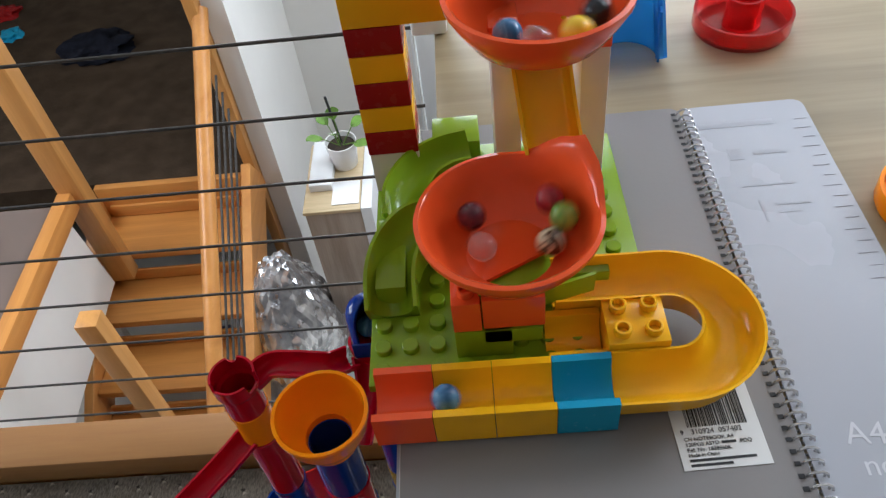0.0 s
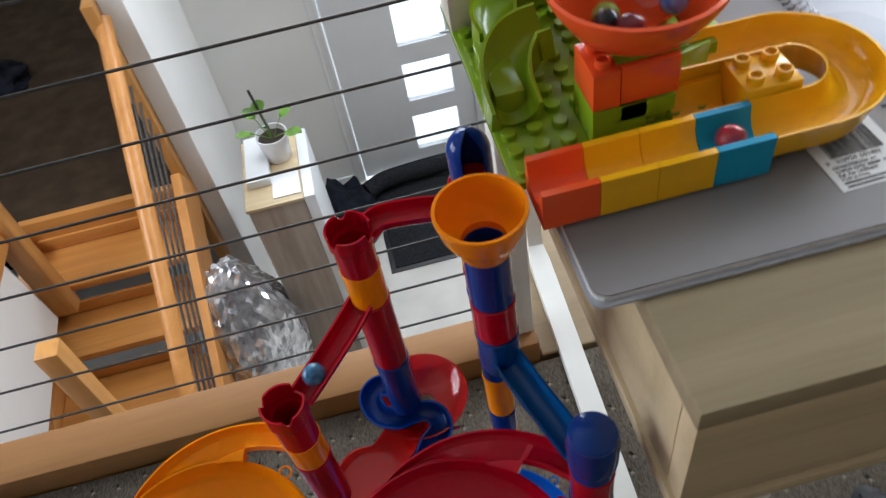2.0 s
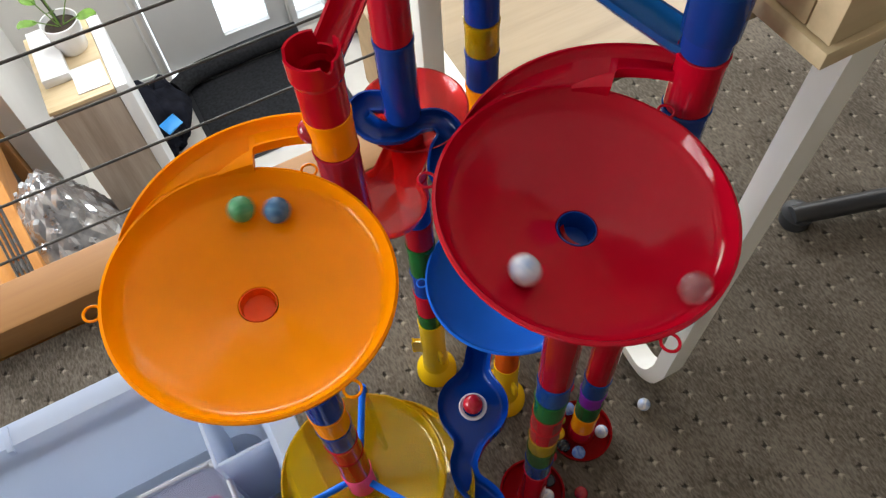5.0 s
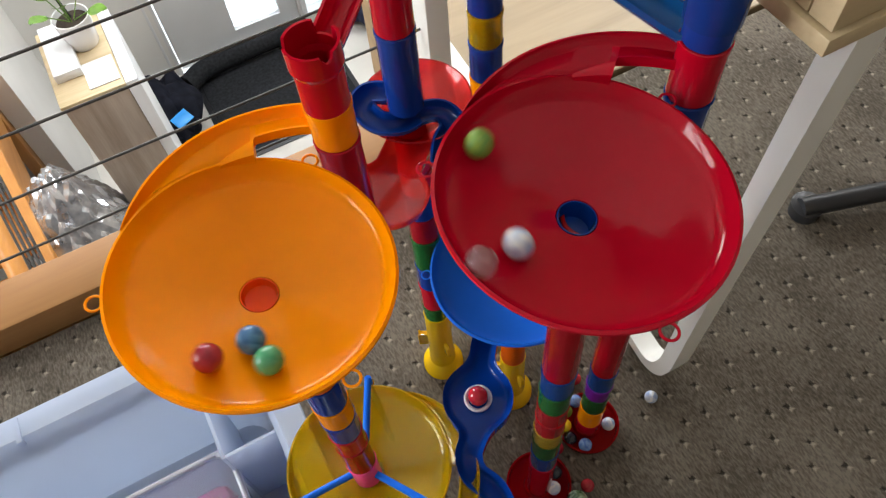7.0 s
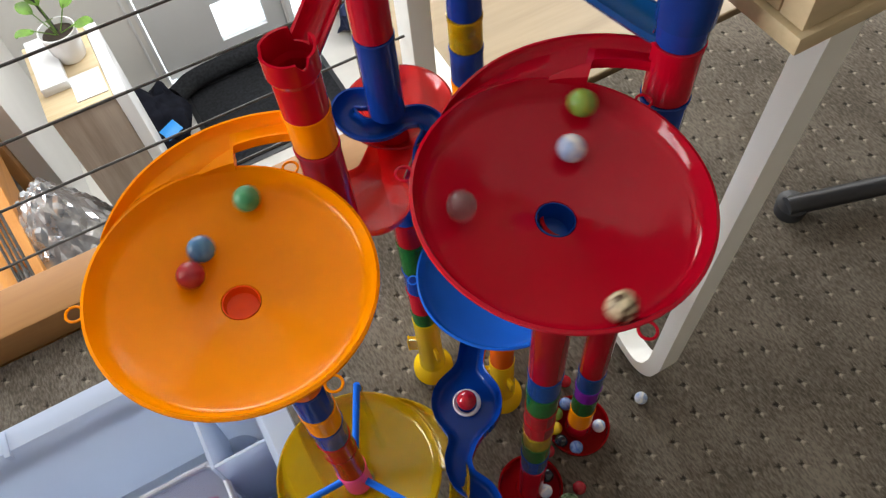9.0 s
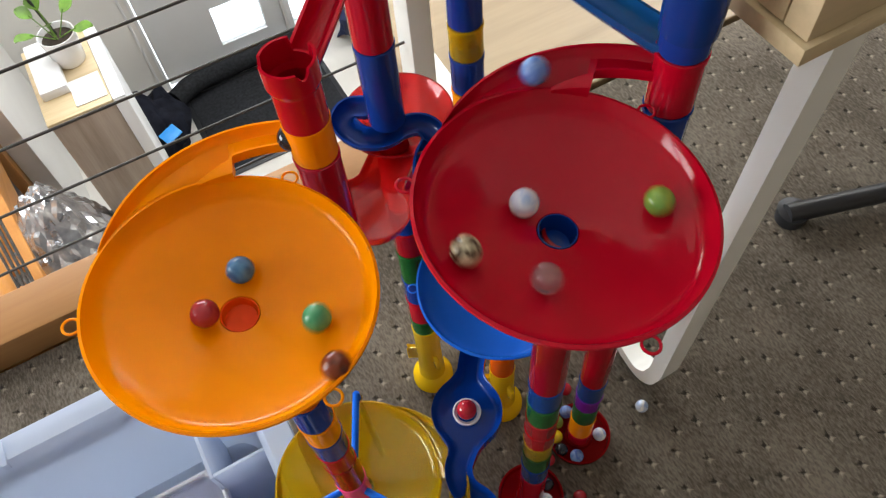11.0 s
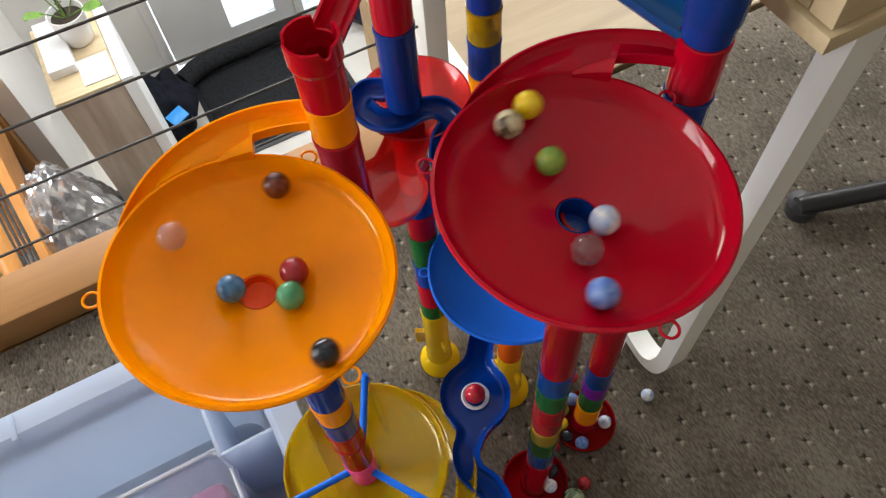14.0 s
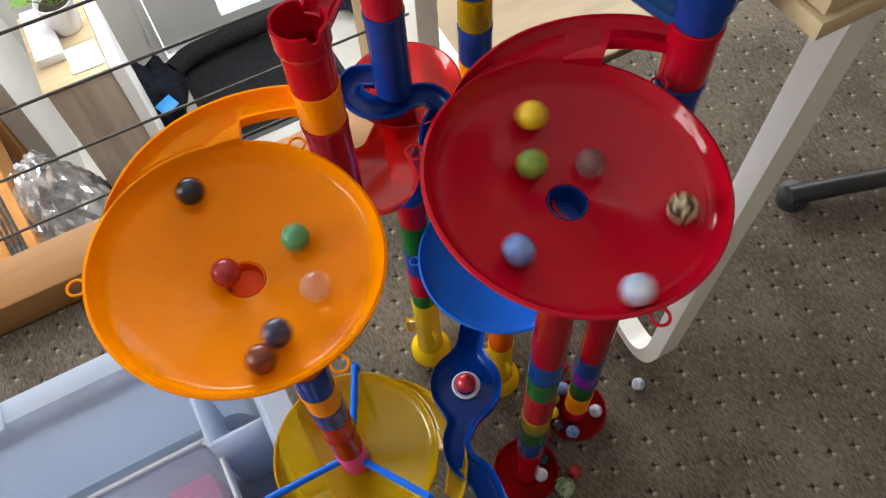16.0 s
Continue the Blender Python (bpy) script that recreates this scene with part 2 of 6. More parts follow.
POT = surface("white_glazed_pot", (0.8, 0.8, 0.8), 0.2, vary=0.03)
CLOTH = surface("dark_cloth", (0.012, 0.013, 0.02), 0.95, vary=0.5, scale=14, bump=0.5, spec=0.1)
BAG_FILM = surface("crinkled_bag_film", (0.66, 0.67, 0.72), 0.12, 0.6, vary=0.45, scale=16, bump=0.9, bump_scale=22, clear=0.3, ior=1.4, spec=0.9)
GREY_FILL = surface("grey_filling", (0.22, 0.22, 0.24), 0.7, vary=0.6, scale=14, bump=0.6)
BLUE_CLOTH = surface("navy_cloth", (0.02, 0.03, 0.09), 0.9, vary=0.3, scale=20)
CYAN = surface("bright_blue_tag", (0.02, 0.3, 0.8), 0.4, vary=0.1)
CARDBOARD = surface("cardboard", (0.42, 0.28, 0.16), 0.8, vary=0.12, scale=10)
tr_in = THROAT.node_tree.nodes["Principled BSDF"].inputs
tr_in["Subsurface Weight"].default_value, tr_in["Subsurface Scale"].default_value = 0.4, 0.01
ob_in = ORANGE.node_tree.nodes["Principled BSDF"].inputs
ob_in["Subsurface Weight"].default_value, ob_in["Subsurface Scale"].default_value = 0.12, 0.006
ob_in["Subsurface Radius"].default_value = (1.0, 0.35, 0.05)
glass = bpy.data.materials.new("window_glass")
glass.use_nodes = True
gb = glass.node_tree.nodes["Principled BSDF"]
gb.inputs["Transmission Weight"].default_value, gb.inputs["Roughness"].default_value, gb.inputs["IOR"].default_value = 1.0, 0.02, 1.1
DAY = bpy.data.materials.new("bright_day_outside")
DAY.use_nodes = True
db = DAY.node_tree.nodes["Principled BSDF"]
db.inputs["Emission Color"].default_value, db.inputs["Emission Strength"].default_value = (0.80, 0.91, 1.0, 1), 1.5

# ---- shape helpers ----


def part(name, bm, material, parent=None, label="", flat=False):
    me = bpy.data.meshes.new(name)
    bmesh.ops.recalc_face_normals(bm, faces=bm.faces)
    bm.to_mesh(me)
    bm.free()
    me.materials.append(material)
    if not flat:
        me.shade_smooth()
        me.set_sharp_from_angle(angle=radians(38))
    ob = new(name, me)
    if parent:
        ob.parent = parent
    if label:
        tagged(ob, label)
    return ob


def thing(name, label, category, group="", kind="", at=(0, 0, 0)):
    ob = new(name)
    ob.empty_display_size = 0.02
    ob.location = at
    return tagged(ob, label, category, group, kind)


def box(bm, x0, x1, y0, y1, z0, z1, bevel=0.0, m=None):
    vs = bmesh.ops.create_cube(bm, size=1)["verts"]
    for v in vs:
        v.co = Vector(((x0 + x1) / 2 + v.co.x * (x1 - x0), (y0 + y1) / 2 + v.co.y * (y1 - y0), (z0 + z1) / 2 + v.co.z * (z1 - z0)))
        if m:
            v.co = m @ v.co
    if bevel:
        es = list({e for v in vs for e in v.link_edges})
        bmesh.ops.bevel(bm, geom=es, offset=bevel, segments=2, affect="EDGES", profile=0.5)
    return bm


def cube(x0, x1, y0, y1, z0, z1, bevel=0.0, m=None):
    return box(bmesh.new(), x0, x1, y0, y1, z0, z1, bevel, m)


def lathe(bm, profile, n=32, centre=(0, 0, 0), closed=False, a0=0.0, a1=360.0):
    """Turns a list of (radius, height) round the upright axis."""
    full = abs(a1 - a0) >= 360
    count = n if full else n + 1
    rings = []
    for i in range(count):
        a = radians(a0 + (a1 - a0) * i / n)
        rings.append([bm.verts.new((centre[0] + r * math.cos(a), centre[1] + r * math.sin(a), centre[2] + z)) for r, z in profile])
    steps = len(profile) if closed else len(profile) - 1
    for i in range(n if full else n):
        a, b = rings[i], rings[(i + 1) % count]
        if not full and i == count - 1:
            break
        for j in range(steps):
            q = (j + 1) % len(profile)
            bm.faces.new((a[j], b[j], b[q], a[q]))
    if not full and closed:
        bm.faces.new(rings[0])
        bm.faces.new(rings[-1])
    return bm


def smooth_path(points, n=10):
    """Points on a rounded line through the given ones."""
    p = [Vector(q) for q in points]
    p = [p[0] * 2 - p[1]] + p + [p[-1] * 2 - p[-2]]
    out = []
    for i in range(1, len(p) - 2):
        for j in range(n):
            t = j / n
            out.append(0.5 * (2 * p[i] + (p[i + 1] - p[i - 1]) * t + (2 * p[i - 1] - 5 * p[i] + 4 * p[i + 1] - p[i + 2]) * t * t + (3 * p[i] - p[i - 1] - 3 * p[i + 1] + p[i + 2]) * t ** 3))
    return out + [p[-2]]


def sweep(bm, path, section, caps=True):
    """Carries a closed section of (side, up) along a path, side kept level."""
    rings = []
    for i, p in enumerate(path):
        d = (path[min(i + 1, len(path) - 1)] - path[max(i - 1, 0)]).normalized()
        side = d.cross(Vector((0, 0, 1)))
        side = side.normalized() if side.length > 1e-4 else Vector((1, 0, 0))
        up = side.cross(d)
        rings.append([bm.verts.new(p + side * s + up * u) for s, u in section])
    k = len(section)
    for a, b in zip(rings, rings[1:]):
        for j in range(k):
            bm.faces.new((a[j], a[(j + 1) % k], b[(j + 1) % k], b[j]))
    if caps:
        bm.faces.new(rings[0])
        bm.faces.new(rings[-1])
    return bm


def rod(bm, a, b, r, n=12):
    ring = [(r * math.cos(2 * math.pi * i / n), r * math.sin(2 * math.pi * i / n)) for i in range(n)]
    return sweep(bm, [Vector(a), Vector(b)], ring)


def bent_rod(bm, points, r, n=10, steps=8):
    ring = [(r * math.cos(2 * math.pi * i / n), r * math.sin(2 * math.pi * i / n)) for i in range(n)]
    return sweep(bm, smooth_path(points, steps), ring)


def gutter(width, wall, height, base=0.0015, n=8):
    """A half-round channel's section, its rim at 0."""
    r = width / 2
    inner = [(r * math.cos(math.pi * i / n), -height * math.sin(math.pi * i / n)) for i in range(n + 1)]
    outer = [((r + wall) * math.cos(math.pi * (1 - i / n)), -(height + base) * math.sin(math.pi * (1 - i / n))) for i in range(n + 1)]
    return inner + outer

# ---- the building ----
X0, X1, Y0, Y1, TOP, EDGE = -3.4, 2.6, -2.6, 3.74, 2.45, 0.625


def structure(name, bm, material, label, category):
    return tagged(part(name, bm, material, None, "", True), label, category, "", "structure")


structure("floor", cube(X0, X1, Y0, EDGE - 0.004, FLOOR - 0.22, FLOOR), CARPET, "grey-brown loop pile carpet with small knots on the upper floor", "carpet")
structure("ground", cube(X0, X1, EDGE - 1.4, Y1, GROUND - 0.2, GROUND), TILE, "pale tiled entrance hall floor one storey below", "floor")
bm = bmesh.new()
for x0, x1, y0, y1 in ((X0, X1, Y0, 1.6), (X0, X1, 2.6, 5.32), (X0, 0.5, 1.6, 2.6), (1.9, X1, 1.6, 2.6)):
    box(bm, x0, x1, y0, y1, TOP, TOP + 0.1)
structure("ceiling", bm, WALL, "white painted ceiling with an added lamp opening over the landing", "ceiling")


def wall_with_hole(name, axis, at0, at1, u0, u1, z0, z1, holes, label, paint=WALL):
    """A wall across one axis, with rectangular openings right through it."""
    bm = bmesh.new()
    us = sorted({u0, u1, *(h[0] for h in holes), *(h[1] for h in holes)})
    zs = sorted({z0, z1, *(h[2] for h in holes), *(h[3] for h in holes)})
    for ua, ub in zip(us, us[1:]):
        for za, zb in zip(zs, zs[1:]):
            um, zm = (ua + ub) / 2, (za + zb) / 2
            if any(h[0] < um < h[1] and h[2] < zm < h[3] for h in holes):
                continue
            if axis == "x":
                box(bm, at0, at1, ua, ub, za, zb)
            else:
                box(bm, ua, ub, at0, at1, za, zb)
    bmesh.ops.remove_doubles(bm, verts=bm.verts, dist=0.0005)
    return structure(name, bm, paint, label, "wall")


wall_with_hole("wall_east", "x", X1, X1 + 0.12, Y0, Y1, GROUND, TOP, [(1.1, 2.8, 1.5, 2.4)], "unseen wall with a window opening, beige to cut bounced light", LOW_BOUNCE_WALL)
wall_with_hole("wall_west", "x", X0 - 0.12, X0, Y0, 5.32, GROUND, TOP, [(0.45, 2.35, 0.5, 1.9)], "white painted wall beyond the stairs with an added light opening")
wall_with_hole("wall_south", "y", Y0 - 0.12, Y0, X0, X1, GROUND, TOP, [], "unseen wall behind, beige to cut bounced light", LOW_BOUNCE_WALL)
DOOR = (-0.27, 0.52, GROUND, GROUND + 2.06)
LITE = (0.545, 0.775, GROUND + 0.06, GROUND + 2.06)
wall_with_hole("wall_north", "y", Y1, Y1 + 0.14, -1.02, X1, GROUND, TOP, [DOOR, LITE, (-1.0, 1.2, 0.55, 2.05)], "white painted hall wall round the front door")
NORTH = 5.2
structure("wall_stairwell", cube(X0, -0.9, NORTH, NORTH + 0.12, GROUND, TOP), WALL, "white wall at the far end of the half landing", "wall")
structure("wall_return", cube(-1.02, -0.9, Y1 + 0.143, NORTH - 0.003, GROUND, TOP), WALL, "white wall beside the half landing", "wall")
structure("wall_hall", cube(-1.02, -0.93, 2.84, Y1 - 0.003, GROUND, TOP), WALL, "white wall between hall and staircase", "wall")
structure("backdrop", cube(-0.85, 3, 4.25, 4.3, -4.5, 4.0), DAY, "bright daylight outside the front door", "backdrop")

# the front door, its square lights and the side light
door = tagged(thing("door_1", "white front door with a column of square frosted lights", "door"), "", "", "", "structure")
bars = [(GROUND + z, GROUND + z + 0.27) for z in (0.13, 0.52, 0.92, 1.32)]
bm = bmesh.new()
dy0, dy1 = Y1 + 0.03, Y1 + 0.075
box(bm, DOOR[0] + 0.005, 0.115, dy0, dy1, DOOR[2] + 0.001, DOOR[3] - 0.005)
box(bm, 0.405, DOOR[1] - 0.005, dy0, dy1, DOOR[2] + 0.001, DOOR[3] - 0.005)
edge = DOOR[2] + 0.001
for a, b in bars + [(DOOR[3] - 0.005, 0)]:
    box(bm, 0.115, 0.405, dy0, dy1, edge, a)
    edge = b
part("leaf", bm, DOOR_PAINT, door, "", True)
for a, b in bars:
    p = part("pane", cube(0.115, 0.405, Y1 + 0.045, Y1 + 0.055, a, b), glass, door, "frosted square pane", True)
    p.visible_shadow = False
bm = bmesh.new()
rod(bm, (0.465, Y1 + 0.03, GROUND + 0.98), (0.465, Y1 - 0.025, GROUND + 0.98), 0.012)
rod(bm, (0.465, Y1 - 0.025, GROUND + 0.98), (0.36, Y1 - 0.025, GROUND + 0.98), 0.01)
part("handle", bm, STEEL, door, "steel lever handle")
part("lock", lathe(bmesh.new(), [(0.0, 0), (0.027, 0), (0.027, 0.012), (0.0, 0.012)], 20), STEEL, door, "round steel lock").matrix_basis = pose(0.465, Y1 + 0.03, GROUND + 1.12, 90)
side = tagged(thing("window_1", "tall narrow side light beside the front door", "window"), "", "", "", "structure")
part("pane", cube(LITE[0] + 0.02, LITE[1] - 0.02, Y1 + 0.05, Y1 + 0.06, LITE[2] + 0.02, LITE[3]), glass, side, "", True).visible_shadow = False
bm = bmesh.new()
box(bm, LITE[0] - 0.012, LITE[0] + 0.02, Y1 - 0.01, Y1 + 0.09, LITE[2], LITE[3])
box(bm, LITE[1] - 0.02, LITE[1] + 0.03, Y1 - 0.01, Y1 + 0.09, LITE[2], LITE[3])
box(bm, LITE[0] + 0.02, LITE[1] - 0.02, Y1 - 0.008, Y1 + 0.09, LITE[2], LITE[2] + 0.02)
part("frame", bm, DOOR_PAINT, side, "", True)
bm = bmesh.new()
for x in (-0.33, -0.29):
    box(bm, x, x + 0.014, Y1 - 0.006, Y1 - 0.001, GROUND, GROUND + 2.1, 0.001)
structure("trim", bm, DOOR_PAINT, "white moulded trim beside the front door", "trim")
bm = bmesh.new()
box(bm, -0.93, -0.34, Y1 - 0.014, Y1 - 0.001, GROUND, GROUND + 0.08, 0.003)
structure("baseboard", bm, DOOR_PAINT, "white baseboard along the hall wall", "baseboard")

# the wooden sill under the railing, and the cables
rail = thing("cable_railing", "landing railing of thin steel cables over an oak bottom beam", "railing")
bm = cube(X0, 0.052, EDGE, EDGE + 0.075, FLOOR - 0.004, 0.064, 0.004)
part("bottom_beam", bm, BEAM, rail, "oiled oak bottom beam")
structure("fascia", cube(X0, 0.052, EDGE + 0.003, EDGE + 0.06, FLOOR - 0.24, FLOOR - 0.006), OAK, "oak fascia board along the floor's edge", "fascia")
for i in range(10):
    z = 0.131 + 0.0885 * i
    bm = bmesh.new()
    rod(bm, (X0, 0.67, z), (0.028 if z < 0.63 else -0.018, 0.67, z), 0.0018, 8)
    part("cable", bm, WIRE, rail)
part("post", cube(-2.6, -2.555, 0.648, 0.692, 0.064, 1.0, 0.003), OAK_Z, rail)
part("post", cube(0.018, 0.05, 0.648, 0.692, 0.064, 0.632, 0.003), WHITE_METAL, rail, "white railing post")
part("post", cube(-0.02, 0.012, 0.648, 0.692, 0.754, 1.0, 0.003), WHITE_METAL, rail, "white railing post")
part("top_rail", cube(X0, 0.3, 0.645, 0.695, 1.0, 1.04, 0.004), OAK, rail)
structure("ledge", cube(0.056, 1.6, EDGE + 0.005, 1.02, FLOOR - 0.2, FLOOR + 0.003, 0.003), LEDGE, "pale wooden ledge along the stair opening", "ledge")

# ---- the staircase ----
stairs = thing("staircase", "open oak staircase with a carpeted half landing", "staircase")
LAND = -1.2
part("landing", cube(-3.39, -1.06, 2.74, 5.19, LAND - 0.12, LAND), BROWN_CARPET, stairs, "dark brown carpeted half landing", True)
part("landing_nosing", cube(-1.78, -1.06, 2.70, 2.738, LAND - 0.2, LAND + 0.004, 0.006), OAK, stairs, "oak landing nosing")
for i in range(6):
    y, z = 2.70 - 0.262 * i, LAND - 0.172 * (i + 1)
    part("tread", cube(-1.76, -1.07, y - 0.265, y + 0.005, z - 0.04, z, 0.006), OAK, stairs)
    part("riser_strip", cube(-1.74, -1.09, y - 0.015, y, z + 0.004, z + 0.07, 0.003), OAK, stairs)


def slanted(x0, x1, ya, za, yb, zb, depth):
    bm = bmesh.new()
    d = Vector((0, yb - ya, zb - za)).normalized()
    up = Vector((0, -d.z, d.y)) * depth / 2
    if up.z < 0:
        up = -up
    ends = []
    for y, z in ((ya, za), (yb, zb)):
        c = Vector((0, y, z))
        ends.append([bm.verts.new(Vector((x, 0, 0)) + c + s * up) for x, s in ((x0, -1), (x1, -1), (x1, 1), (x0, 1))])
    for j in range(4):
        bm.faces.new((ends[0][j], ends[0][(j + 1) % 4], ends[1][(j + 1) % 4], ends[1][j]))
    bm.faces.new(ends[0])
    bm.faces.new(ends[1])
    bmesh.ops.bevel(bm, geom=bm.edges[:], offset=0.004, segments=1, affect="EDGES")
    return bm


part("stringer", slanted(-1.065, -1.02, 2.80, LAND - 0.05, 1.0, GROUND + 0.05, 0.24), OAK_Y, stairs)
part("stringer", slanted(-1.81, -1.765, 2.72, LAND - 0.1, 1.05, GROUND + 0.05, 0.2), OAK_Y, stairs)
bm = bmesh.new()
bent_rod(bm, [(-1.03, 2.84, -0.415), (-1.03, 2.2, -0.876), (-1.03, 1.42, -1.438)], 0.033, 16, 3)
part("handrail", bm, OAK_Y, stairs, "round oak handrail")
part("newel_post", cube(-1.075, -1.025, 2.79, 2.87, LAND - 0.9, -0.33, 0.006), OAK_Z, stairs, "oak newel post")
for i in range(6):
    z = -0.52 - 0.088 * i
    bm = bmesh.new()
    rod(bm, (-1.045, 2.79, z), (-1.045, 1.5 + 0.05 * i, z - 0.72 * (1.29 - 0.05 * i)), 0.0058, 8)
    part("steel_rod", bm, WIRE, stairs)
part("upper_post", cube(-1.70, -1.60, 2.36, 2.44, -1.47, 0.35, 0.006), OAK_Z, stairs, "square oak post between the flights")
part("lower_post", cube(-1.30, -1.225, 1.53, 1.60, LAND - 0.172 * 5 + 0.001, -0.74, 0.005), OAK_Z, stairs)
part("apron_beam", cube(-1.70, -1.64, 0.8, 2.36, -0.99, -0.90, 0.005), OAK_Y, stairs)
part("apron_panel", slanted(-1.68, -1.665, 2.3, -1.17, 0.8, -1.29, 0.52), WALL, stairs, "white painted apron under the upper flight")
bm = bmesh.new()
box(bm, -2.6, -1.705, 0.7, 2.34, -1.04, -0.955)
part("upper_flight", bm, SHADED_STAIR_SIDE, stairs, "upper flight coloured mauve-brown for its shade", True)
for i in range(2):
    bm = bmesh.new()
    rod(bm, (-1.95 - 0.12 * i, 2.2, -0.95), (-2.0 - 0.12 * i, 1.7, -0.35), 0.012, 8)
    part("steel_baluster", bm, STEEL, stairs)
structure("wall_spandrel", cube(-3.38, -1.9, 2.46, 2.5, GROUND, LAND - 0.125), WALL, "white wall under the half landing", "wall")


def heap(name, label, category, material, centre, size, seed, lumps=5, squash=0.35):
    """Crumpled cloth or film lying in folds."""
    rng = random.Random(seed)
    bm = bmesh.new()
    bmesh.ops.create_icosphere(bm, subdivisions=4, radius=1.0)
    off = Vector((rng.random() * 9, rng.random() * 9, rng.random() * 9))
    for v in bm.verts:
        d = v.co.normalized()
        s = 0.72 + 0.42 * noise.noise(d * 1.6 + off) + 0.16 * abs(noise.noise(d * lumps + off)) + 0.07 * noise.noise(d * lumps * 3 + off)
        v.co = Vector((d.x * s * size[0], d.y * s * size[1], max(-0.25, d.z) * s * size[2] + 0.25 * size[2] * 0.7))
    bm2 = part(name, bm, material)
    low = min((v.co.z for v in bm2.data.vertices))
    bm2.location = (centre[0], centre[1], centre[2] - low)
    return tagged(bm2, label, category)


heap("jumper", "dark crumpled jumper lying on the brown landing carpet", "clothing", CLOTH, (-2.08, 3.88, LAND), (0.26, 0.2, 0.09), 3)
heap("shirt", "red folded shirt on the landing carpet", "clothing", BLOCK_RED, (-2.82, 4.42, LAND), (0.1, 0.1, 0.05), 5)
heap("towel", "teal folded towel on the landing carpet", "towel", TEAL, (-2.70, 4.15, LAND), (0.09, 0.08, 0.04), 6)
heap("cushion", "navy cloth bundle stored under the open stairs", "cushion", BLUE_CLOTH, (-1.45, 2.62, GROUND + 0.0), (0.2, 0.13, 0.12), 8)

# ---- things in the hall ----
cab = thing("hall_cabinet", "tall narrow grey-oak hall cabinet with a white side panel", "cabinet")
part("body", cube(-0.715, -0.478, 2.335, 2.76, GROUND + 0.003, -1.118, 0.002), ASH, cab)
part("side_panel", cube(-0.476, -0.43, 2.33, 2.77, GROUND + 0.003, -1.1, 0.002), DOOR_PAINT, cab, "white side panel")
part("top_board", cube(-0.722, -0.478, 2.328, 2.765, -1.117, -1.1, 0.002), PALE, cab, "pale wood top board")
part("letter_tray", cube(-0.70, -0.60, 2.45, 2.74, -1.099, -1.06, 0.004), DOOR_PAINT, cab, "white tray")
tagged(part("envelope", cube(-0.60, -0.485, 2.36, 2.50, -1.0985, -1.094), PAPER, None, "", True), "white envelope lying on the hall cabinet", "envelope")
plant = thing("potted_plant", "small green house plant in a white glazed pot", "plant", at=(-0.555, 2.62, -1.099))
bm = bmesh.new()
lathe(bm, [(0.0, 0), (0.052, 0), (0.056, 0.006), (0.07, 0.13), (0.066, 0.13), (0.06, 0.105), (0.0, 0.105)], 28)
part("pot", bm, POT, plant, "white glazed pot")
part("soil", lathe(bmesh.new(), [(0.0, 0.112), (0.03, 0.11), (0.0605, 0.107)], 20), SOIL, plant)
for i, (a, lean, h, w) in enumerate(((20, 0.10, 0.11, 0.035), (110, 0.05, 0.17, 0.03), (150, 0.08, 0.14, 0.032), (210, 0.12, 0.10, 0.03), (330, 0.13, 0.05, 0.032), (260, 0.06, 0.12, 0.028))):
    bm = bmesh.new()
    c, s = math.cos(radians(a)), math.sin(radians(a))
    rod(bm, (0.01 * c, 0.01 * s, 0.11), (lean * 0.7 * c, lean * 0.7 * s, 0.12 + h * 0.7), 0.0022, 6)
    rows = []
    for j in range(7):
        t = j / 6
        wd = w * math.sin(math.pi * min(0.97, 0.06 + 0.94 * t)) ** 0.8
        r, z = lean * (0.6 + 0.6 * t), 0.11 + h * (0.65 + 0.45 * t - 0.2 * t * t)
        rows.append([bm.verts.new((r * c - k * wd * s, r * s + k * wd * c, z + abs(k) * 0.008)) for k in (-1, 0, 1)])
    for p, q in zip(rows, rows[1:]):
        for k in range(2):
            bm.faces.new((p[k], p[k + 1], q[k + 1], q[k]))
    part("leaf", bm, LEAF, plant)
bm = bmesh.new()
rod(bm, (0.0, 0.02, 0.1), (-0.03, 0.05, 0.33), 0.006, 8)
part("stake", bm, BLACK_METAL, plant, "dark plant stake")
mat = thing("doormat", "charcoal ribbed doormat inside the front door", "mat")
part("pad", cube(-0.215, 0.58, 2.93, 3.60, GROUND + 0.001, GROUND + 0.014, 0.004), MAT_BLACK, mat)
part("rubber_edge", cube(-0.245, 0.61, 2.9, 3.63, GROUND + 0.001, GROUND + 0.007, 0.003), BLACK_METAL, mat, "black rubber edge")
bm = bmesh.new()
bent_rod(bm, [(-0.28, 3.55, GROUND + 0.075), (-0.15, 3.615, GROUND + 0.078), (0.1, 3.64, GROUND + 0.076), (0.35, 3.645, GROUND + 0.076), (0.52, 3.64, GROUND + 0.075)], 0.06, 14, 6)
tagged(part("draught_stopper", bm, MAT_BLACK), "dark cloth draught stopper along the front door", "draught stopper")
bag = thing("backpack", "black backpack slumped on the hall floor", "bag")
b1 = heap("pack", "", "", CLOTH, (-0.43, 3.36, GROUND), (0.21, 0.36, 0.27), 12, 4)
b1.parent = bag
b2 = part("tag", cube(-0.05, 0.05, -0.04, 0.04, -0.005, 0.005, 0.003), CYAN, bag, "bright blue tag")
b2.matrix_basis = pose(-0.385, 3.13, GROUND + 0.255, 12, -6, 22)
b3 = heap("satchel", "dark purple satchel by the side light", "bag", BLUE_CLOTH, (0.95, 3.55, GROUND), (0.22, 0.16, 0.46), 15, 4)
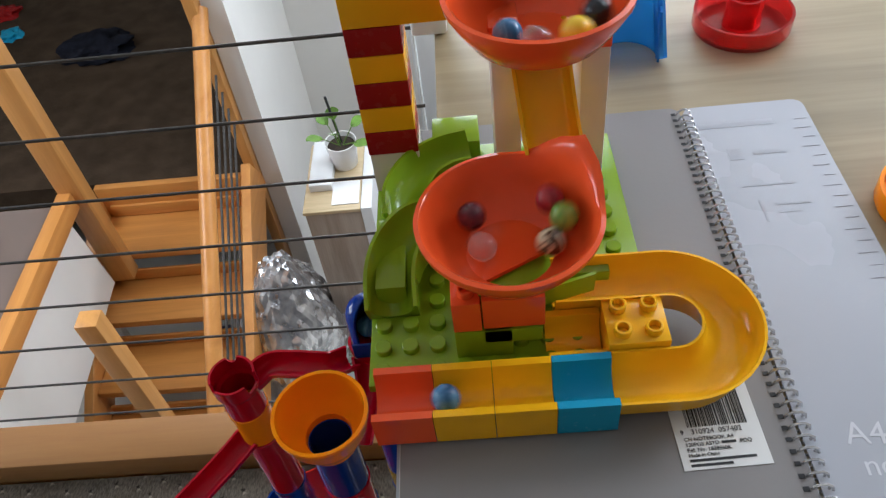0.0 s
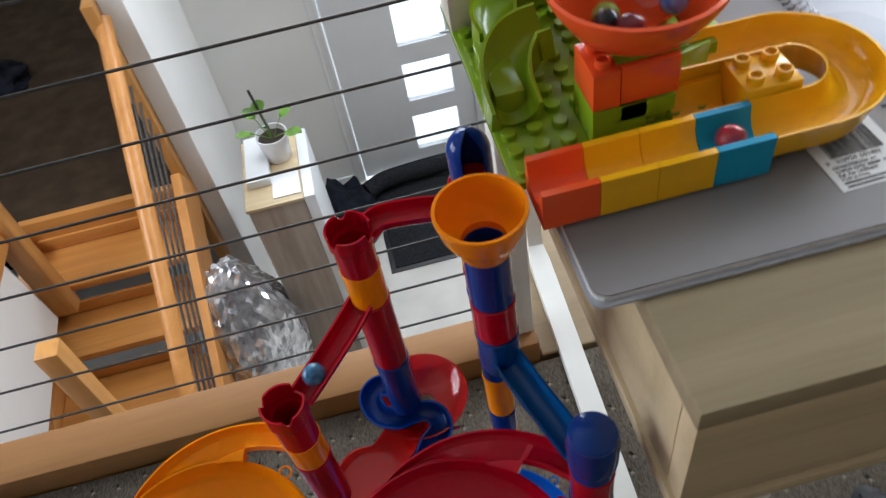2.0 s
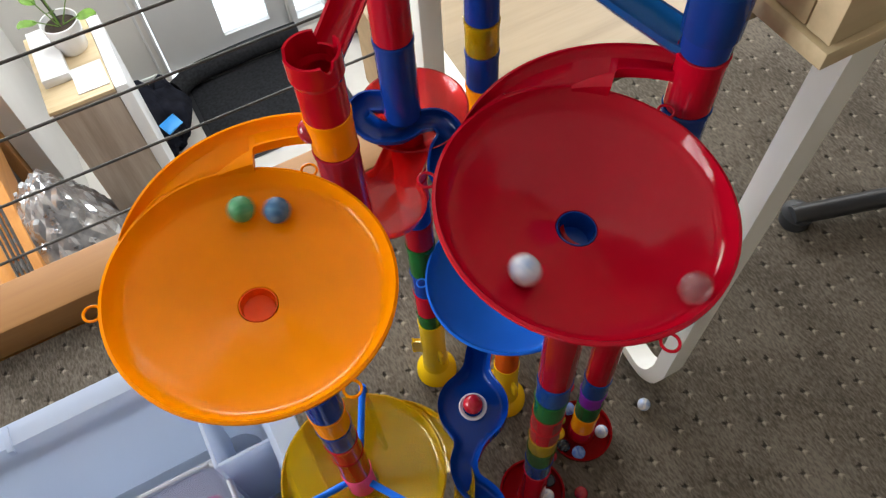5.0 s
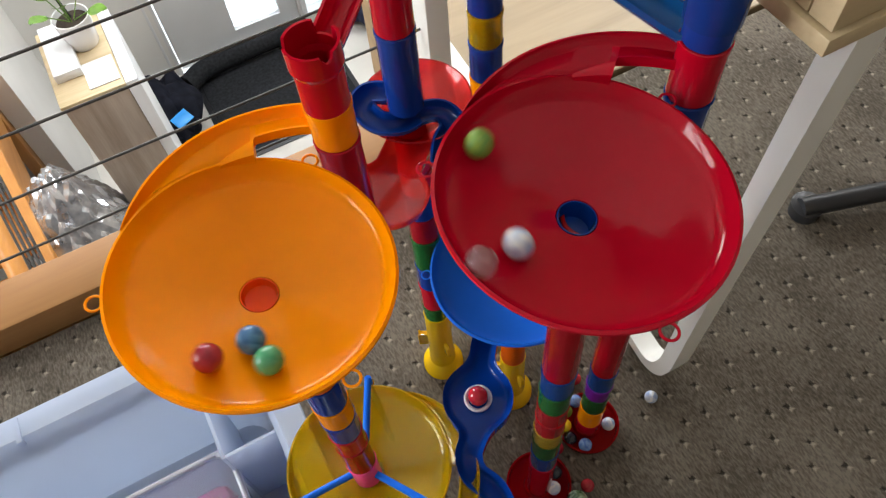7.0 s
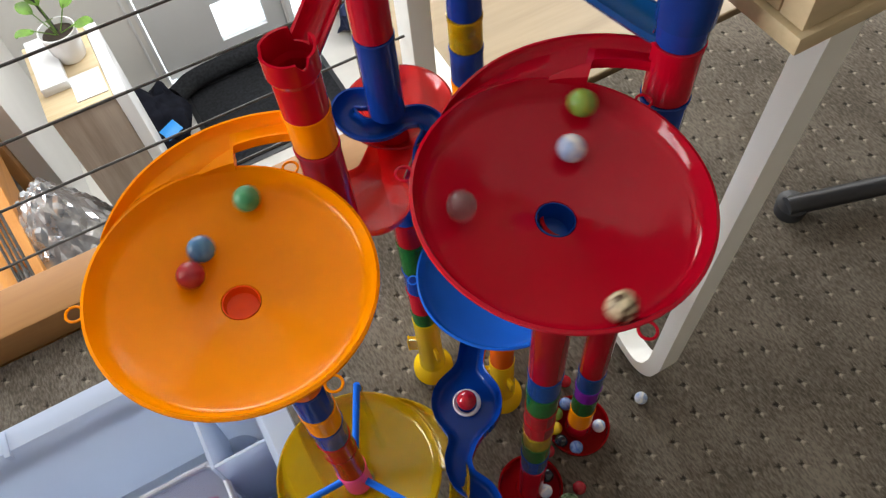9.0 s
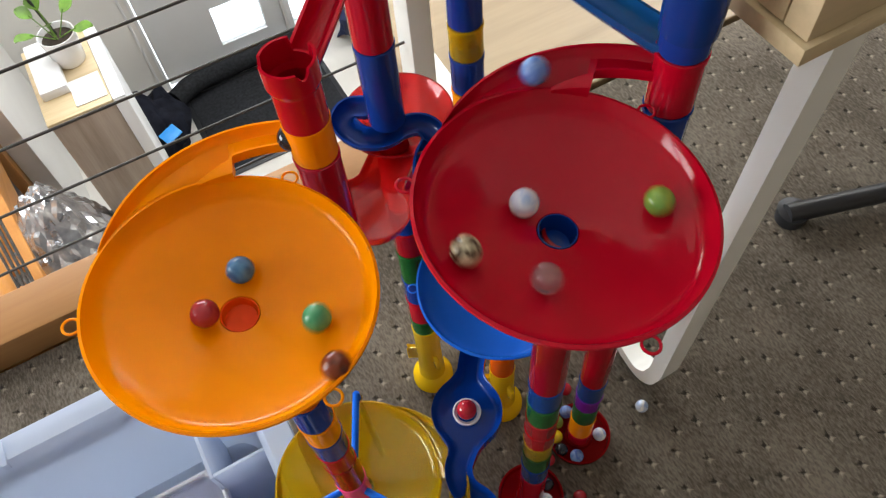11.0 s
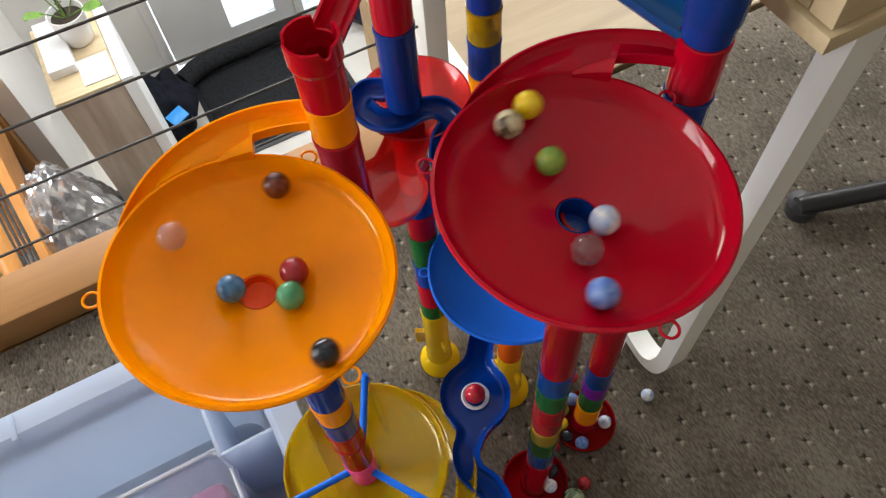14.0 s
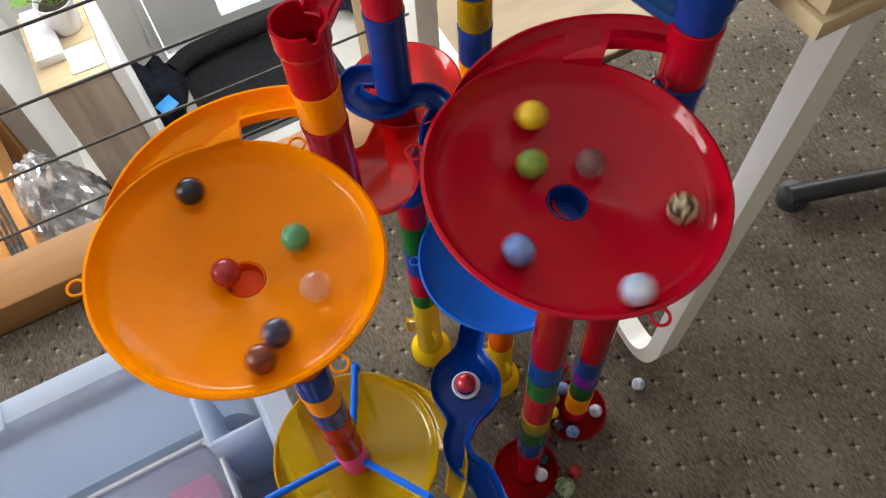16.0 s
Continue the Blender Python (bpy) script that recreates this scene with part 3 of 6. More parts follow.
tagged(b3, "dark purple satchel by the side light", "bag")
film_bag = thing("plastic_bag", "bulging clear plastic bag with grey filling", "bag")


def sack(name, material, centre, rx, ry, h, seed, crumple, parent):
    """A full, slumped sack with a gathered top and creased sides."""
    bm = bmesh.new()
    levels, n = 26, 56
    off = Vector((seed * 1.7, seed * 0.9, seed * 2.3))
    rows = []
    for i in range(levels + 1):
        t = i / levels
        w = (0.82 + 0.18 * math.sin(min(1.0, t * 2.4) * math.pi / 2)) * max(0.02, 1 - max(0.0, (t - 0.45) / 0.56) ** 2.2) ** 0.5
        row = []
        for k in range(n):
            a = 2 * math.pi * k / n
            d = Vector((math.cos(a), math.sin(a), t * 2.2))
            r = w * (1 + 0.16 * noise.noise(d * 1.5 + off) + crumple * (abs(noise.noise(d * 4.5 + off)) - 0.2) + crumple * 0.5 * noise.noise(d * 11 + off))
            row.append(bm.verts.new((centre[0] + rx * r * math.cos(a), centre[1] + ry * r * math.sin(a) + 0.10 * h * t * t, centre[2] + h * t)))
        rows.append(row)
    for p, q in zip(rows, rows[1:]):
        for k in range(n):
            bm.faces.new((p[k], p[(k + 1) % n], q[(k + 1) % n], q[k]))
    bm.faces.new(rows[0])
    bm.faces.new(rows[-1])
    return part(name, bm, material, parent, "", True)


sack("filling", GREY_FILL, (-0.94, 2.28, GROUND + 0.006), 0.2, 0.25, 0.86, 5, 0.12, film_bag)


def crumpled(name, material, centre, size, seed, parent):
    """A loose bag of thin film: flat creased facets over a full, slumped body."""
    bm = bmesh.new()
    bmesh.ops.create_icosphere(bm, subdivisions=5, radius=1.0)
    rng = random.Random(seed)
    off = Vector((seed * 1.3, seed * 0.7, seed * 2.1))
    for v in bm.verts:
        d = v.co.normalized()
        near = noise.voronoi(d * 1.9 + off)[0]
        r = 0.97 + 0.12 * noise.noise(d * 1.4 + off) + 0.08 * (near[1] - near[0]) + rng.uniform(-0.017, 0.017) + 0.05 * abs(noise.noise(d * 6 + off))
        up = d.z * r
        if up > 0.55:
            r *= 1 - 0.35 * (up - 0.55)
            up += 0.25 * (up - 0.55)
        v.co = Vector((centre[0] + d.x * r * size[0], centre[1] + d.y * r * size[1] + 0.05 * up, centre[2] + size[2] * (0.62 + max(-0.62, up * 0.62))))
    return part(name, bm, material, parent, "crinkled clear film", True)


crumpled("film", BAG_FILM, (-0.94, 2.28, GROUND + 0.002), (0.25, 0.3, 0.78), 3, film_bag)
heap("paper_bag", "white crumpled paper bag on the hall floor", "bag", PAPER, (-0.72, 2.35, GROUND), (0.17, 0.12, 0.1), 31, 4)
for i, (x, y, h) in enumerate(((0.95, 3.12, 0.32), (1.1, 2.8, 0.26))):
    tagged(part("carton", cube(x, x + 0.2, y, y + 0.26, GROUND + 0.002, GROUND + h, 0.004), CARDBOARD, None, "", True), "brown cardboard carton on the hall floor", "carton")

# ---- the desk ----
desk = thing("desk", "pale wooden desk with drawer box on white metal frame", "desk")
DX, DY, DT, DB = 0.0, 0.131, 0.753, 0.635
part("top", cube(DX, 1.25, DY, 0.93, DT - 0.016, DT, 0.0015), DESK_TOP, desk)
part("front_panel", cube(DX + 0.001, 1.25, DY + 0.001, DY + 0.017, DB + 0.012, DT - 0.017, 0.001), PALE, desk)
part("side_panel", cube(DX + 0.0015, DX + 0.016, DY + 0.018, 0.93, DB + 0.012, DT - 0.017, 0.001), PALE, desk)
part("bottom_board", cube(DX - 0.002, 1.25, DY - 0.002, 0.93, DB, DB + 0.011, 0.001), PALE, desk)


bm = bmesh.new()
prof = [(-0.0125, -0.009), (0.0125, -0.009), (0.0125, 0.009), (-0.0125, 0.009)]
route = [Vector((0.06, 0.152, DB - 0.002)), Vector((0.068, 0.165, 0.3)), Vector((0.072, 0.171, 0.105))]
route += smooth_path([(0.073, 0.173, 0.092), (0.075, 0.182, 0.062), (0.078, 0.2, 0.04), (0.082, 0.228, 0.0315), (0.086, 0.26, 0.0305)], 5)
route += [Vector((0.095, 0.5, 0.031)), Vector((0.105, 0.80, 0.031)), Vector((0.107, 0.835, 0.04)), Vector((0.108, 0.85, 0.07)), Vector((0.108, 0.852, DB - 0.002))]
rings = []
for i, p in enumerate(route):
    d = (route[min(i + 1, len(route) - 1)] - route[max(i - 1, 0)]).normalized()
    sd = Vector((1, 0, 0)) - d * d.x
    sd.normalize()
    up = sd.cross(d)
    wide = 1.4 if 0.25 < p.y < 0.83 else 1.0
    rings.append([bm.verts.new(p + sd * a * wide + up * b) for a, b in prof])
for a, b in zip(rings, rings[1:]):
    for j in range(4):
        bm.faces.new((a[j], a[(j + 1) % 4], b[(j + 1) % 4], b[j]))
bm.faces.new(rings[0])
bm.faces.new(rings[-1])
part("leg_frame", bm, WHITE_METAL, desk, "white painted metal leg frame")
bm = bmesh.new()
bent_rod(bm, [(0.378, 0.282, 0.035), (0.6, 0.21, 0.042), (0.95, 0.09, 0.062)], 0.0135, 12, 4)
chair = thing("office_chair", "office chair with black metal star base", "chair")
part("base_arm", bm, BLACK_METAL, chair)
for k in range(4):
    a = radians(-125 + 72 * k)
    bm = bmesh.new()
    rod(bm, (0.95, 0.09, 0.062), (0.95 + 0.5 * math.cos(a), 0.09 + 0.45 * math.sin(a), 0.036), 0.016)
    part("base_arm", bm, BLACK_METAL, chair)
bm = bmesh.new()
rod(bm, (0.95, 0.09, 0.05), (0.95, 0.09, 0.42), 0.028)
part("column", bm, BLACK_METAL, chair)
part("seat", cube(0.73, 1.17, -0.13, 0.31, 0.42, 0.49, 0.03), CLOTH, chair)
part("caster", lathe(bmesh.new(), [(0.0, FLOOR), (0.02, FLOOR), (0.022, FLOOR + 0.02), (0.0, FLOOR + 0.025)], 16, (0.39, 0.282, 0)), BLACK_METAL, chair)

# ---- the notebook ----
NB = 0.76
book = thing("notebook", "A4 spiral notebook lying open on its grey card back", "notebook")


def sheet(x0, x1, y0, y1, z0, z1, r=0.008):
    bm = bmesh.new()
    pts = []
    for cx, cy, a0 in ((x1 - r, y1 - r, 0), (x0 + r, y1 - r, 90), (x0 + r, y0 + r, 180), (x1 - r, y0 + r, 270)):
        pts += [(cx + r * math.cos(radians(a0 + k * 22.5)), cy + r * math.sin(radians(a0 + k * 22.5))) for k in range(5)]
    lo = [bm.verts.new((x, y, z0)) for x, y in pts]
    hi = [bm.verts.new((x, y, z1)) for x, y in pts]
    bm.faces.new(lo)
    bm.faces.new(hi)
    for i in range(len(pts)):
        j = (i + 1) % len(pts)
        bm.faces.new((lo[i], lo[j], hi[j], hi[i]))
    return bm


b = part("front_cover_edge", sheet(-0.026, 0.183, 0.197, 0.512, DT + 0.0012, DT + 0.0028), COVER, book, "frosted plastic cover edge", True)
part("page_block", sheet(-0.024, 0.18, 0.2, 0.51, DT + 0.003, NB - 0.0012), PAPER, book, "", True)
part("card_back", sheet(-0.0235, 0.181, 0.2005, 0.511, NB - 0.001, NB), CARD, book, "grey card back", True)
part("clear_cover", sheet(0.1845, 0.272, 0.197, 0.513, NB - 0.0042, NB - 0.003), COVER, book, "frosted plastic front cover", True)
def row_of(name, bm, material, label):
    first = part(name, bm, material, book, label, name != "wire_coil")
    for i in range(1, 46):
        ob = new(name, first.data)
        ob.parent, ob.location = book, (0, 0.0066 * i, 0)


row_of("wire_coil", bent_rod(bmesh.new(), [(0.1835 + 0.0052 * math.cos(a), 0.205 + 0.0022 * a / 6.3, NB - 0.0005 + 0.0055 * math.sin(a)) for a in [k * 2 * math.pi / 10 for k in range(11)]], 0.0008, 5, 1), COIL, "bright steel spiral coil")
# Flat black tabs on the card paint the dark inside of the holes.
row_of("punched_hole", cube(0.1745, 0.1775, 0.2048, 0.2072, NB + 0.0001, NB + 0.0004), INK, "")
bm = bmesh.new()
for i in range(28):
    y = 0.22 + 0.01 * i
    box(bm, 0.2605 if i % 2 else 0.257, 0.2685, y, y + 0.0004, NB - 0.0029, NB - 0.0027)
part("ruler_scale", bm, GREY_INK, book, "printed ruler marks", True)
for x0, x1, y0, y1 in ((0.192, 0.245, 0.487, 0.493), (0.205, 0.214, 0.452, 0.464), (0.222, 0.244, 0.456, 0.460), (0.205, 0.24, 0.425, 0.4265), (0.212, 0.2135, 0.392, 0.412), (0.222, 0.244, 0.406, 0.4085), (0.222, 0.236, 0.399, 0.4005)):
    part("cover_print", cube(x0, x1, y0, y1, NB - 0.0029, NB - 0.0028), PALE_INK, book, "", True)


def lettering(text, size, m, material, parent, name="lettering"):
    cu = bpy.data.curves.new(name, "FONT")
    cu.body, cu.size, cu.extrude = text, size, 0.00008
    cu.materials.append(material)
    ob = new(name, cu)
    ob.parent = parent
    ob.matrix_basis = m
    return ob


lettering("A4", 0.018, pose(0.205, 0.236, NB - 0.0029, 0, 0, -3), WHITE_INK, book)
lettering("notebook", 0.016, pose(0.208, 0.219, NB - 0.0029, 0, 0, -3), WHITE_INK, book)
sticker = part("barcode_label", cube(0, 0.0445, 0, 0.062, 0, 0.0002), PAPER, book, "white barcode label", True)
LM = pose(0.1205, 0.2255, NB + 0.0002, 0, 0, 1.8)
sticker.matrix_basis = LM
rng = random.Random(4)
bm = bmesh.new()
x = 0.0075
while x < 0.0385:
    w = rng.choice((0.0003, 0.0003, 0.0006, 0.0009))
    box(bm, x, x + w, 0.0235, 0.056, 0.00025, 0.0004)
    x += w + rng.choice((0.0003, 0.0004, 0.0007))
bars_ob = part("barcode", bm, INK, book, "", True)
bars_ob.matrix_basis = LM
tagged(bars_ob, kind="stuff")
for text, size, x, y in (("9", 0.0038, 0.003, 0.0195), ("310924  057402", 0.0040, 0.0085, 0.0195), ("CH NOTEBOOK A4", 0.0029, 0.004, 0.0158), ("120PGS ASTD             PDQ", 0.0029, 0.004, 0.0128), ("Ref. No. 1838560K", 0.0029, 0.004, 0.0098), ("Made in China", 0.0027, 0.004, 0.0070)):
    lettering(text, size, LM @ pose(x, y, 0.0004), INK, book)
bm = bmesh.new()
for x0, x1, y0 in ((0.0225, 0.0298, 0.0131), (0.004, 0.0375, 0.0043), (0.004, 0.025, 0.0016)):
    box(bm, x0, x1, y0, y0 + 0.0014, 0.00025, 0.0004)
t = part("small_print", bm, INK, book, "", True)
t.matrix_basis = LM

# ---- the block marble run on the notebook ----
blocks = thing("block_marble_run", "bright building-block marble run with two bowls and a tower", "toy")
BZ = NB + 0.0003
P = 0.0158


def stud(bm, x, y, z, hollow=False):
    if hollow:
        lathe(bm, [(0.0047, 0), (0.0047, 0.0044), (0.0042, 0.0048), (0.0033, 0.0048), (0.003, 0.0044), (0.003, 0.0)], 16, (x, y, z))
    else:
        lathe(bm, [(0.0048, 0), (0.0048, 0.004), (0.0043, 0.0045), (0.0, 0.0045)], 16, (x, y, z))


def brick(name, x0, x1, y0, y1, z0, z1, material, studs=(), hollow=False, label=""):
    bm = cube(x0, x1, y0, y1, z0, z1, 0.0007)
    for sx, sy in studs:
        stud(bm, sx, sy, z1 - 0.0002, hollow)
    return part(name, bm, material, blocks, label)


bm = cube(-0.041, 0.124, 0.284, 0.482, BZ, BZ + 0.006, 0.0007)
for i in range(10):
    for j in range(12):
        stud(bm, -0.033 + P * i, 0.292 + P * j, BZ + 0.0058)
part("baseplate", bm, LIME, blocks, "lime green studded baseplate")
ROW, RIM = 0.2655, 0.788


def channel(wall=0.0025, r=0.0118, outer=0.016, deep=0.0165, low=0.025, inset=0.0):
    n = 8
    inner = [(r * math.cos(math.pi * i / n), -deep * math.sin(math.pi * i / n)) for i in range(n + 1)]
    return [(outer, 0)] + inner + [(-outer, 0), (-outer + inset, -low), (outer - inset, -low)]


for i, (c, lab) in enumerate(((CORAL, "coral track block"), (BLOCK_YELLOW, "yellow track block"), (BLOCK_YELLOW, "yellow track block"), (TEAL, "blue track block"))):
    x = -0.035 + 0.0316 * i
    bm = bmesh.new()
    sweep(bm, [Vector((x + 0.0002, ROW, RIM)), Vector((x + 0.0314, ROW, RIM))], channel())
    part("track_block", bm, c, blocks, lab)
bm = bmesh.new()
loop = [Vector((0.0916, ROW, RIM)), Vector((0.112, ROW, RIM))]
for k in range(0, 19):
    a = radians(-90 + 10 * k)
    loop.append(Vector((0.127 + 0.031 * math.cos(a), 0.2965 + 0.031 * math.sin(a), RIM + 0.006 * k / 18)))
loop += [Vector((0.11, 0.3275, RIM + 0.006)), Vector((0.066, 0.3275, RIM + 0.007))]
sweep(bm, loop, channel(r=0.0149, outer=0.0164, deep=0.0175, low=0.0205, inset=0.0065))
part("curve_track", bm, BLOCK_YELLOW, blocks, "yellow U-turn track")
brick("stud_block", 0.0905, 0.123, 0.2825, 0.314, BZ, 0.7925, BLOCK_YELLOW, [(0.0985, 0.306), (0.115, 0.306), (0.0985, 0.29), (0.115, 0.29)], True, "yellow block with four hollow studs")
bm = bmesh.new()
sweep(bm, [Vector((0.0595, 0.298, RIM - 0.004)), Vector((0.0902, 0.298, RIM - 0.004))], channel(low=0.02))
part("track_block", bm, BLOCK_YELLOW, blocks, "yellow inner track block")
bm = bmesh.new()
sweep(bm, smooth_path([(0.058, 0.322, 0.793), (0.075, 0.325, 0.795), (0.09, 0.33, 0.794)], 4), [(0.0, -0.012), (0.002, -0.012), (0.002, 0.002), (0.0, 0.002)])
part("guide_rail", bm, LIME, blocks)
brick("low_brick", 0.0095, 0.0415, 0.2985, 0.332, 0.7665, 0.7905, LIME)
brick("low_brick", 0.042, 0.0575, 0.3065, 0.332, 0.7665, 0.7905, LIME)
brick("step_brick", 0.0255, 0.0575, 0.2985, 0.306, 0.779, 0.7905, LIME)
brick("stud_brick", 0.0095, 0.025, 0.2985, 0.33, 0.791, 0.815, CORAL, [(0.0175, 0.3065), (0.0175, 0.3222)], True, "coral brick with hollow studs")
brick("bowl_support", 0.0256, 0.059, 0.2995, 0.333, 0.791, 0.8155, CORAL)
part("drain_chute", cube(0.024, 0.064, 0.303, 0.341, 0.8158, 0.817, 0.0003), LIME, blocks, "lime green drain chute")


def bowl(centre, r, spout):
    """A round bowl with a slot in its floor and a spout that rises at one side."""
    bm = bmesh.new()
    half, facing = math.degrees(math.acos(0.42)), -62
    rim = [facing + half + (360 - 2 * half) * k / 40 for k in range(41)]
    for z0, z1 in ((-0.0272, -0.0298),):
        top = [bm.verts.new((centre[0] + 0.0237 * math.cos(radians(a)), centre[1] + 0.0237 * math.sin(radians(a)), centre[2] + z0)) for a in rim]
        low = [bm.verts.new(v.co + Vector((0, 0, z1 - z0))) for v in top]
        bm.faces.new(top)
        bm.faces.new(low)
        for k in range(41):
            bm.faces.new((top[k], top[(k + 1) % 41], low[(k + 1) % 41], low[k]))
    prof = [(0.0235, -0.0272), (0.034, -0.021), (0.042, -0.011), (r - 0.003, -0.001), (r - 0.001, 0.001), (r + 0.0015, 0.0005), (r + 0.001, -0.003), (r - 0.004, -0.012), (0.036, -0.023), (0.0235, -0.0298)]
    lathe(bm, prof, 48, centre, True)
    for v in bm.verts:
        d = Vector((v.co.x - centre[0], v.co.y - centre[1]))
        if d.length > 0.036:
            turn = (math.degrees(math.atan2(d.y, d.x)) - spout + 180) % 360 - 180
            lift = max(0.0, 1 - abs(turn) / 42) * (d.length - 0.036) / 0.0115
            lift = lift * lift * (3 - 2 * min(1.0, lift))
            v.co += Vector((d.x / d.length * 0.004 * lift, d.y / d.length * 0.004 * lift, 0.017 * lift))
    p = part("bowl", bm, CORAL, blocks, "coral bowl with a drain slot")
    return p


bowl((0.043, 0.327, 0.849), 0.0475, 38)
bowl((0.066, 0.402, 0.931), 0.0475, 60)
bm = bmesh.new()
sweep(bm, smooth_path([(0.066, 0.415, 0.905), (0.068, 0.398, 0.885), (0.0705, 0.383, 0.862), (0.072, 0.371, 0.852)], 6), gutter(0.029, 0.002, 0.01))
part("slide", bm, BLOCK_YELLOW, blocks, "yellow slide between the bowls")
brick("white_brick", 0.041, 0.0565, 0.408, 0.44, 0.786, 0.889, CREAM, (), False, "white tower brick")
brick("white_brick", 0.0905, 0.106, 0.408, 0.44, 0.786, 0.889, CREAM, (), False, "white tower brick")
brick("coral_brick", 0.0405, 0.0569, 0.4075, 0.4405, 0.8893, 0.908, CORAL)
brick("coral_brick", 0.09, 0.1064, 0.4075, 0.4405, 0.8893, 0.908, CORAL)
brick("teal_brick", 0.041, 0.1062, 0.408, 0.44, 0.7665, 0.7857, TEAL, (), False, "blue base brick")
brick("white_brick", -0.041, -0.0085, 0.441, 0.473, 0.7665, 0.7995, CREAM)
for k in range(5):
    brick("tower_brick", -0.0415, -0.0085, 0.4405, 0.473, 0.7998 + 0.0189 * k, 0.8185 + 0.0189 * k, BLOCK_YELLOW if k % 2 else BLOCK_RED, (), False, "yellow tower brick" if k % 2 else "dark red tower brick")
brick("tower_brick", -0.0415, 0.0225, 0.4405, 0.473, 0.8945, 0.9325, BLOCK_YELLOW, (), False, "long yellow tower brick")


def green_curve(name, pts, w=0.026, d=0.018):
    bm = bmesh.new()
    sweep(bm, smooth_path(pts, 6), channel(r=w / 2, outer=w / 2 + 0.0022, deep=d, low=d + 0.003))
    part(name, bm, LIME, blocks, "lime green curved track")


green_curve("curve_track", [(0.004, 0.372, 0.81), (-0.01, 0.3705, 0.808), (-0.021, 0.36, 0.803), (-0.0265, 0.344, 0.796), (-0.0265, 0.322, 0.787)])
green_curve("curve_track", [(0.024, 0.438, 0.806), (0.008, 0.436, 0.804), (-0.008, 0.427, 0.801), (-0.017, 0.41, 0.798), (-0.016, 0.392, 0.795)])
brick("green_block", 0.0, 0.032, 0.452, 0.48, 0.7665, 0.795, LIME)
brick("green_block", -0.036, -0.018, 0.336, 0.392, 0.7665, 0.788, LIME)
brick("green_block", 0.06, 0.1, 0.336, 0.362, 0.7665, 0.788, LIME)

# ---- the tall marble run on the carpet ----
run = thing("tall_marble_run", "tall colourful plastic marble run on the carpet", "toy")
TUBES = {}


def section(x, y, z0, z1, material, label="", r=0.0136):
    key = (round(z1 - z0, 3), material.name, r)
    if key not in TUBES:
        h = key[0]
        bm = bmesh.new()
        lathe(bm, [(r - 0.0004, 0.0006), (r, 0.0016), (r, h - 0.004), (r + 0.0006, h - 0.0034), (r + 0.0006, h - 0.0004), (r - 0.0002, h), (r - 0.0016, h), (r - 0.0016, 0.0006)], 26, closed=True)
        ob = part("tube_section", bm, material, run, label)
        ob.data.set_sharp_from_angle(angle=radians(17))
        TUBES[key] = ob.data
    else:
        ob = new("tube_section", TUBES[key])
        ob.parent = run
        if label:
            tagged(ob, label)
    ob.location = (x, y, z0)
    return ob


def column(x, y, stack):
    for z0, z1, c in stack:
        section(x, y, z0, z1 - 0.0004, c, NAMES.get(c.name, ""))


NAMES = {"red_plastic": "red tube section", "orange_plastic": "orange tube section", "blue_plastic": "blue tube section", "yellow_plastic": "yellow tube section", "green_plastic": "green tube section", "translucent_red_plastic": "translucent red tube section", "translucent_blue_plastic": "translucent blue tube section", "translucent_yellow_plastic": "translucent yellow tube section", "translucent_green_plastic": "translucent green tube section"}


def crown(x, y, z0, z1, material, label, turn=0):
    """A tube top that flares to a scalloped cup."""
    bm = bmesh.new()
    h = z1 - z0
    n = 72
    rows = []
    for i in range(n):
        a = 2 * math.pi * i / n
        off = (math.degrees(a) - turn + 180) % 360 - 180
        notch = (off + 60) % 120 - 60
        cut = 0.009 if abs(off) < 22 else 0.0055 * max(0.0, 1 - (notch / 12) ** 2) ** 0.5
        t = h - cut
        prof = [(0.0136, 0), (0.0138, h * 0.6), (0.0153, h * 0.68), (0.0154, t), (0.0138, t), (0.0134, h * 0.66), (0.012, h * 0.58), (0.012, 0)]
        rows.append([bm.verts.new((r * math.cos(a), r * math.sin(a), z)) for r, z in prof])
    for i in range(n):
        p, q = rows[i], rows[(i + 1) % n]
        for j in range(8):
            bm.faces.new((p[j], q[j], q[(j + 1) % 8], p[(j + 1) % 8]))
    ob = part("cup_section", bm, material, run, label)
    ob.data.set_sharp_from_angle(angle=radians(17))
    ob.location = (x, y, z0)


RA, RB, RC, RD, RE = (-0.142, 0.331), (-0.065, 0.264), (-0.056, 0.364), (-0.033, 0.174), (-0.2125, 0.264)
C1, OC, BD = (-0.12, 0.1415), (-0.284, 0.195), (-0.088, 0.256)
crown(*RA, 0.68, 0.718, RED, "red cup section", -20)
column(*RA, [(0.644, 0.68, ORANGE), (0.565, 0.644, RED), (0.49, 0.565, BLUE), (0.418, 0.478, RED), (0.387, 0.418, RED), (0.353, 0.387, BLUE), (0.316, 0.353, CLEAR_RED), (0.265, 0.316, CLEAR_GREEN), (0.225, 0.265, BLUE), (0.181, 0.225, RED), (0.154, 0.181, CLEAR_GREEN)])
crown(*RE, 0.598, 0.643, RED, "red cup section", 40)
column(*RE, [(0.568, 0.598, ORANGE), (0.495, 0.568, RED)])
column(*RB, [(0.698, 0.747, BLUE), (0.663, 0.698, RED), (0.625, 0.663, CLEAR_BLUE)])
